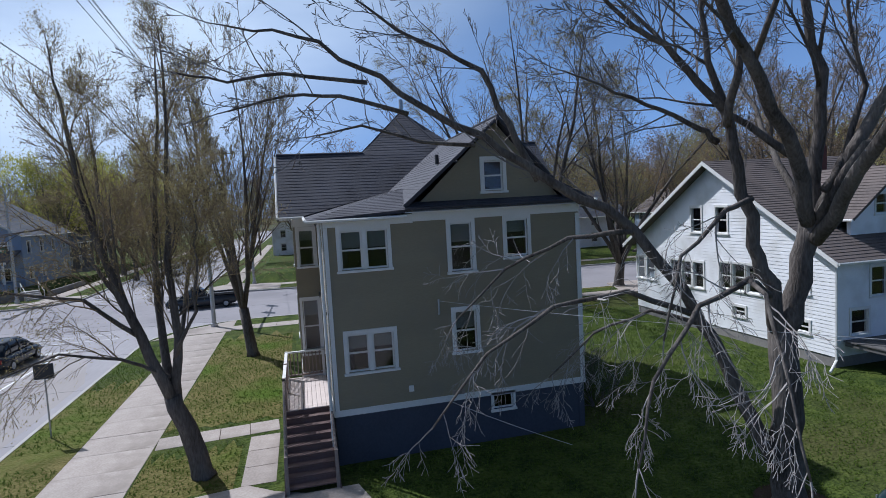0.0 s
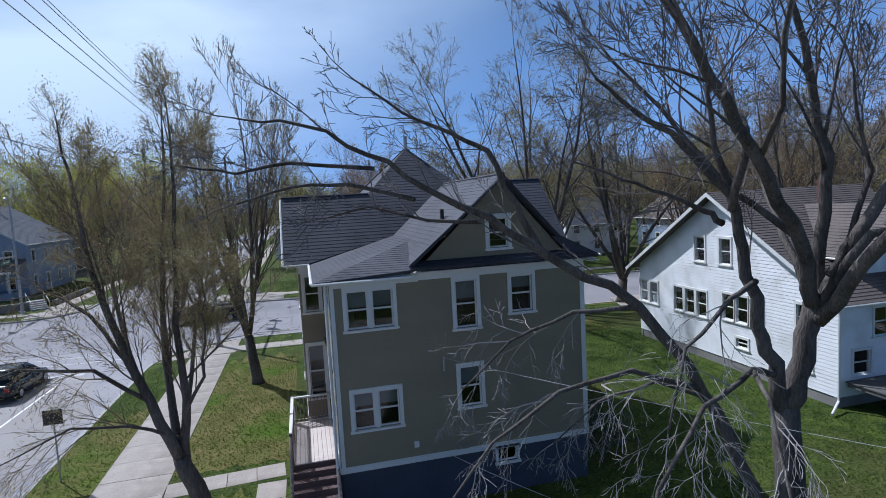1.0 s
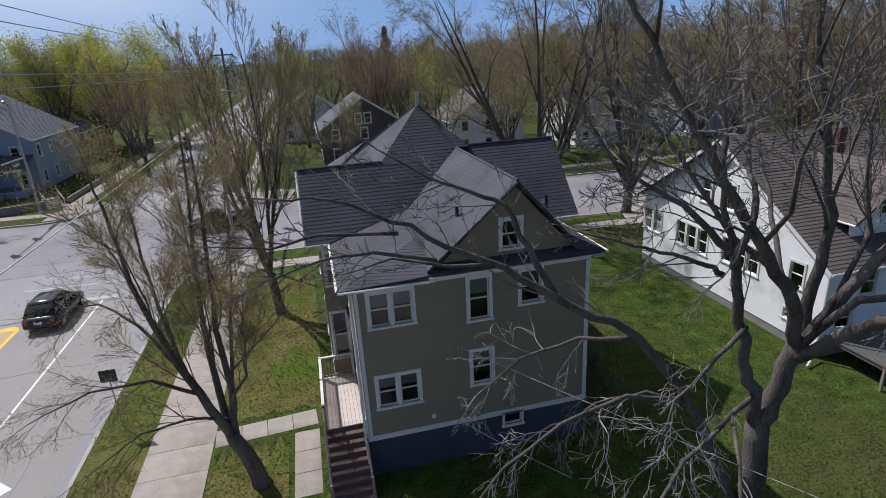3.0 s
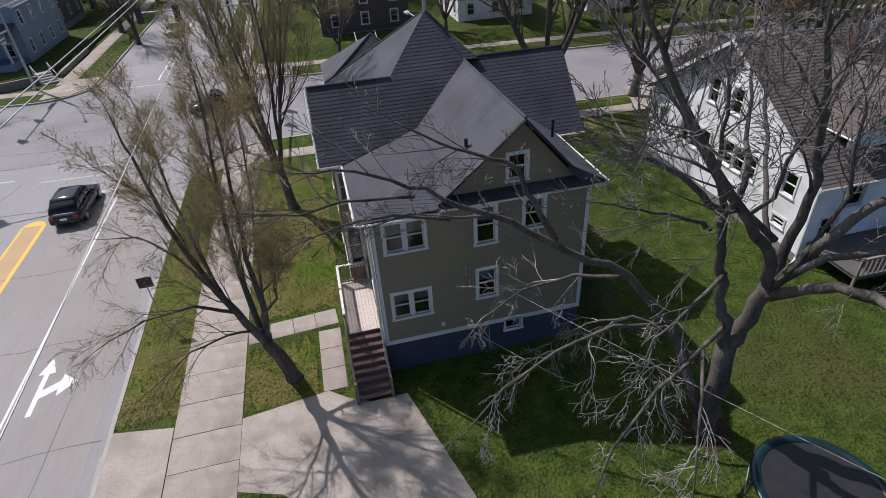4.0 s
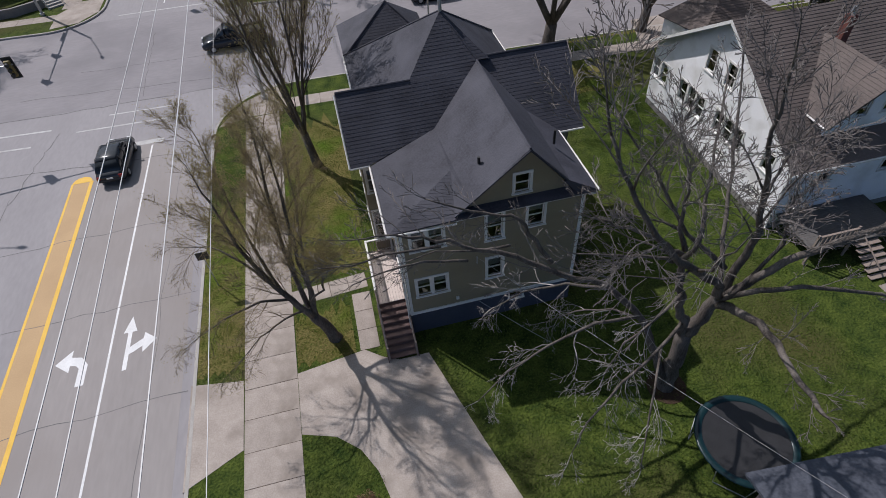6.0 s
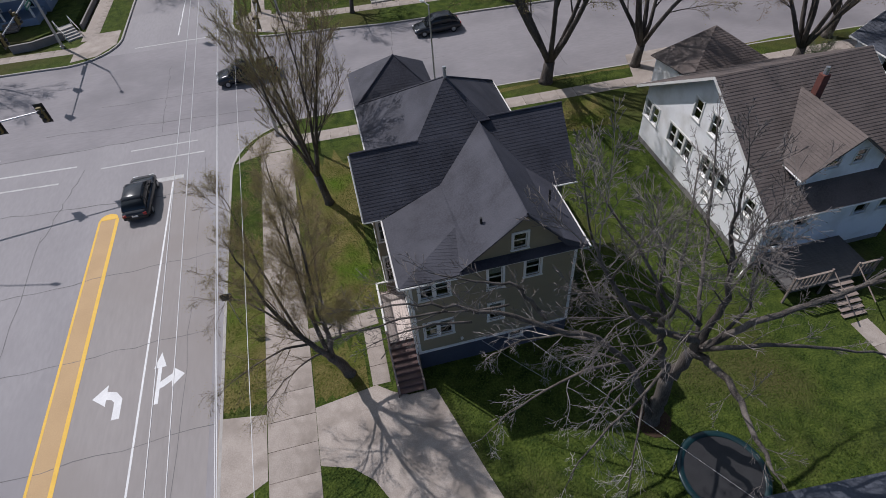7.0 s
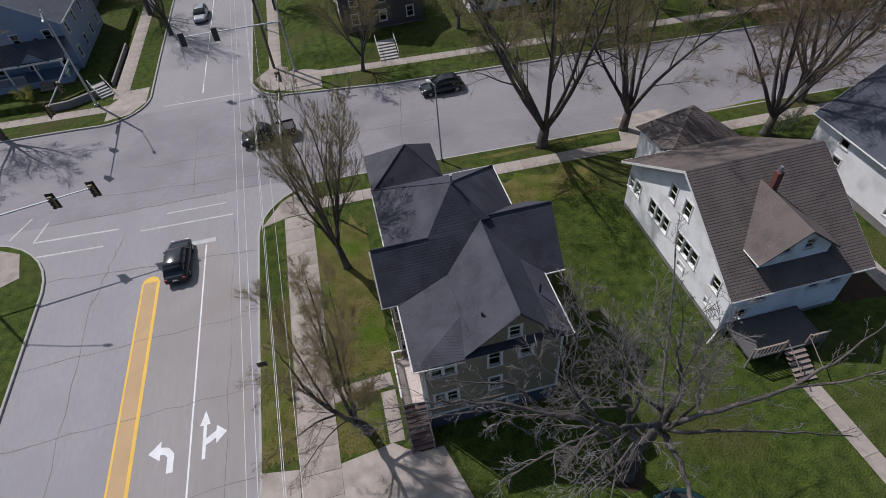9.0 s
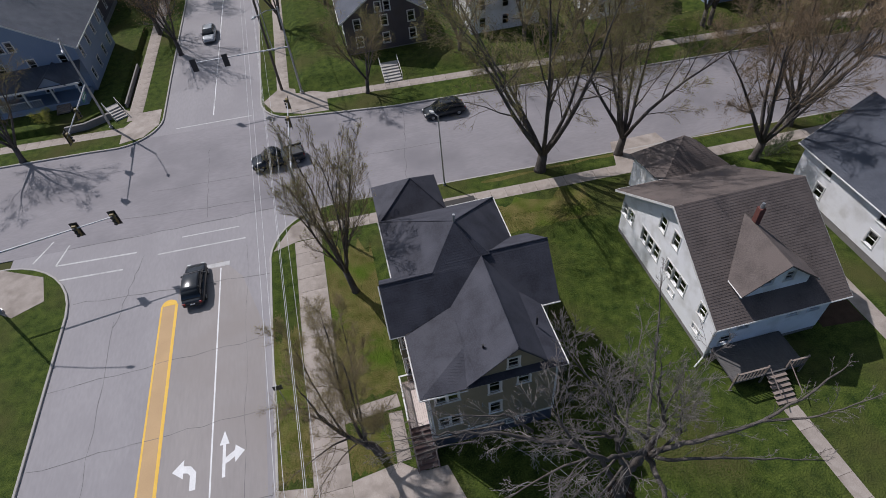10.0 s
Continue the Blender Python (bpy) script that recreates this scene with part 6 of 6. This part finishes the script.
    if bed:
        part("bed_liner", boxed(-wide * 0.80, wide * 0.80, r + 0.12, back - 0.2, belt + 0.003, belt + 0.02), "black", c)
        for sx in (-1, 1):
            part("bed_rail", boxed(sx * wide * 0.88 - 0.06, sx * wide * 0.88 + 0.06, r + 0.08, back - 0.1, belt - 0.02, belt + 0.16, bevel=0.02), paint_mat, c)
        part("tailgate", boxed(-wide * 0.86, wide * 0.86, r + 0.05, r + 0.13, belt - 0.02, belt + 0.15, bevel=0.02), paint_mat, c)
    part("bumper", boxed(-wide * 0.86, wide * 0.86, r - 0.06, r + 0.06, 0.42, 0.6, bevel=0.03), "black", c)
    part("plate", boxed(-0.2, 0.2, r - 0.075, r - 0.062, 0.62, 0.74), "trim", c)
    return c


ZR = -0.14
car("car", (-16.32, 35.8, ZR), 0, "car_black", "black hatchback waiting at the stop line", long=4.7, wide=0.95, roof=1.66)


def trampoline(at, r):
    t = thing("trampoline", at, "round black trampoline with teal safety pad", "trampoline")
    n = 40
    circle = lambda k, z: [(math.cos(2 * math.pi * i / n) * k, math.sin(2 * math.pi * i / n) * k, z) for i in range(n)]
    bm = bmesh.new()
    rows = [[bm.verts.new(p) for p in circle(k, z)] for k, z in ((r * 0.98, 0.84), (r, 0.88), (r * 0.97, 0.92), (r * 0.86, 0.92), (r * 0.85, 0.89))]
    for a, b in zip(rows, rows[1:]):
        for i in range(n):
            bm.faces.new((a[i], a[(i + 1) % n], b[(i + 1) % n], b[i]))
    part("safety_pad", bm, "car_teal", t, "teal vinyl safety pad", smooth=True)
    bm = bmesh.new()
    hub = bm.verts.new((0, 0, 0.84))
    ringv = [bm.verts.new(p) for p in circle(r * 0.88, 0.88)]
    for i in range(n):
        bm.faces.new((hub, ringv[i], ringv[(i + 1) % n]))
    part("mat", bm, "black", t, "black woven jumping mat")
    for i in range(4):
        a = radians(45 + 90 * i)
        x, y = math.cos(a), math.sin(a)
        pts = [(x * r * 0.95 - y * 0.7, y * r * 0.95 + x * 0.7, 0.86), (x * r * 0.95 - y * 0.6, y * r * 0.95 + x * 0.6, 0.03), (x * r * 0.95 + y * 0.6, y * r * 0.95 - x * 0.6, 0.03), (x * r * 0.95 + y * 0.7, y * r * 0.95 - x * 0.7, 0.86)]
        mesh_part("leg", pipe(pts, 0.022, 6), "metal", t)
    return t


trampoline((12.17, 6.98, 0.0), 1.95)
car("pickup", (-8.6, 51.6, ZR), 94, "car_black", "black pickup truck crossing the junction", long=5.6, wide=1.0, belt=1.1, roof=1.85, bed=True)
car("car", (10.4, 54.6, ZR), 92, "car_black", "dark car on the cross street", long=4.8, wide=0.95, roof=1.7)
car("car", (-17.6, 86.0, ZR), 180, "car_white", "silver car coming along the far road", long=4.6, wide=0.92, roof=1.5)


# ---- the low garage, shrubs and yard things ----
def garage():
    g = thing("garage", (14.6, 2.2, 0), "low dark-walled garage with blue-grey shingle roof", "garage", rz=-4)
    fs = [(Face((-3.4, -2.6, 0), (1, 0, 0), (0, -1, 0)), 6.8), (Face((3.4, -2.6, 0), (0, 1, 0), (1, 0, 0)), 5.2), (Face((3.4, 2.6, 0), (-1, 0, 0), (0, 1, 0)), 6.8), (Face((-3.4, 2.6, 0), (0, -1, 0), (-1, 0, 0)), 5.2)]
    for f, long in fs:
        part("wall", f.siding(bmesh.new(), [(0, 0), (long, 0), (long, 2.3), (0, 2.3)], [], step=0.16), "dark_siding", g)
    for sy in (-1, 1):
        pts = [Vector((-4.2, sy * 3.0, 2.25)), Vector((3.8, sy * 3.0, 2.25)), Vector((3.8, 0, 3.3)), Vector((-4.2, 0, 3.3))]
        part("roof_plane", courses(bmesh.new(), pts if sy < 0 else pts[::-1], 0.18, 0.018, 0.1), "dark_shingle", g)
    return g


garage()


def shrub(seed, at, size, label, leaf):
    g = Grow(seed)
    o = opts(levels=2, count=(6, 5, 4), angle=(20, 60), ratio=0.55, wander=0.2, lift=(0.05, 0.03, 0.0, 0.0), rise=0.15, thin=0.006)
    for i in range(10):
        a = g.r.uniform(0, 2 * math.pi)
        d = Vector((math.cos(a) * 0.7, math.sin(a) * 0.7, g.r.uniform(0.6, 1.3))).normalized()
        g.branch(Vector((math.cos(a) * 0.15, math.sin(a) * 0.15, -0.05)), d, size * g.r.uniform(0.7, 1.1), 0.02, 0, o)
    g.leaves(3, 0.05, 0.08, 5000)
    s = thing("shrub", at, label, "shrub")
    mesh_part("crown", from_lists("crown", *g.twig), "twig", s)
    mesh_part("leaves", from_lists("leaves", *g.leaf), leaf, s)
    return s


shrub(81, (9.9, 17.6, 0), 1.5, "dark twiggy shrub beside the house wall", "shrub")
shrub(82, (10.3, 19.6, 0), 1.3, "dark twiggy shrub beside the house wall", "shrub")
shrub(86, (-2.9, 8.4, 0.0), 0.5, "small bare shrub in the lawn island", "rust_bud")
shrub(83, (40.3, 37.0, 0), 1.6, "green shrub under the street trees", "shrub")
shrub(84, (-36.0, 68.3, 0.8), 1.6, "budding yellow shrub on the corner lawn", "leaf")
shrub(85, (38.6, 36.0, 0), 1.4, "green shrub under the street trees", "shrub")


def spruce(seed, at, tall):
    g = Grow(seed)
    tube(*g.wood, [Vector((0, 0, -0.1)), Vector((0, 0, tall * 0.5)), Vector((0, 0, tall))], [0.25, 0.14, 0.02], 8)
    for i in range(150):
        z = 0.8 + (tall - 0.9) * i / 150
        a, long = g.r.uniform(0, 6.28), (tall - z) * 0.28 + 0.2
        d = Vector((math.cos(a), math.sin(a), -0.25)).normalized()
        pts = g.path(Vector((0, 0, z)), d, long, 3, 0.08, 0.04)
        tube(*g.twig, pts, [0.03, 0.02, 0.015, 0.008], 3)
        for p in pts[1:]:
            g.tips += [(p, d)] * 4
    g.leaves(6, 0.22, 0.22, 9000)
    return g.plant("spruce", at, "dark green spruce among the far trees", leaf="needle")


spruce(91, (-58, 118, 0), 17)
spruce(92, (22, 150, 0), 20)

# shade near the trunk, painted as a dark disc on the lawn
whole("trunk_shade_patch", prism(bmesh.new(), arc(10.8, 10.3, 0.85, 0, 345, 22), -0.05, 0.02), "soil_shade", "dark patch standing in for shade round the tree foot", "flower bed", kind="structure")

# small tufts in the near lawns
V, F = [], []
rng = random.Random(5)


def on_drive(x, y):
    return (x < -5.1 and y < 16.2) or (-7.7 < x < -5.1) or (x < 3.7 and y < 16 and x > -5.2 and not (x < -2.0 and y < 10) and x < 1.05 + (14.9 - y) * 0.31) or (-0.9 < x < 0.6 and y > 14.5)


while len(F) < 90000:
    x, y = rng.uniform(-9.8, 20), rng.uniform(3.5, 36)
    if on_drive(x, y) or (0.4 < x < 8.8 and y > 16) or (-2.2 < x < 0.6 and 14.9 < y < 21) or (x < -1.0 and 19.4 < y < 20.8):
        continue
    h, a = rng.uniform(0.03, 0.085), rng.uniform(0, 6.28)
    for k in range(3):
        b = a + k * 2.1
        dx, dy = math.cos(b) * 0.018, math.sin(b) * 0.018
        n = len(V)
        V += [(x - dy, y + dx, -0.01), (x + dy, y - dx, -0.01), (x + dx * 3, y + dy * 3, h)]
        F.append((n, n + 1, n + 2))
tagged(mesh_part("grass_tufts", from_lists("tufts", V, F), "blade", None), "short green grass blades in the lawn", "grass", kind="stuff")

whole("side_path", prism(bmesh.new(), [(33.6, 8), (35.0, 8), (35.0, 36), (33.6, 36)], -0.05, 0.012), "walk", "concrete path between two houses", "pavement", kind="structure")
whole("soil_bed", prism(bmesh.new(), [(30.2, 17.5), (33.5, 17.2), (33.5, 31), (30.2, 31)], -0.05, 0.01), "soil_shade", "bare brown soil between two houses", "flower bed", kind="structure")
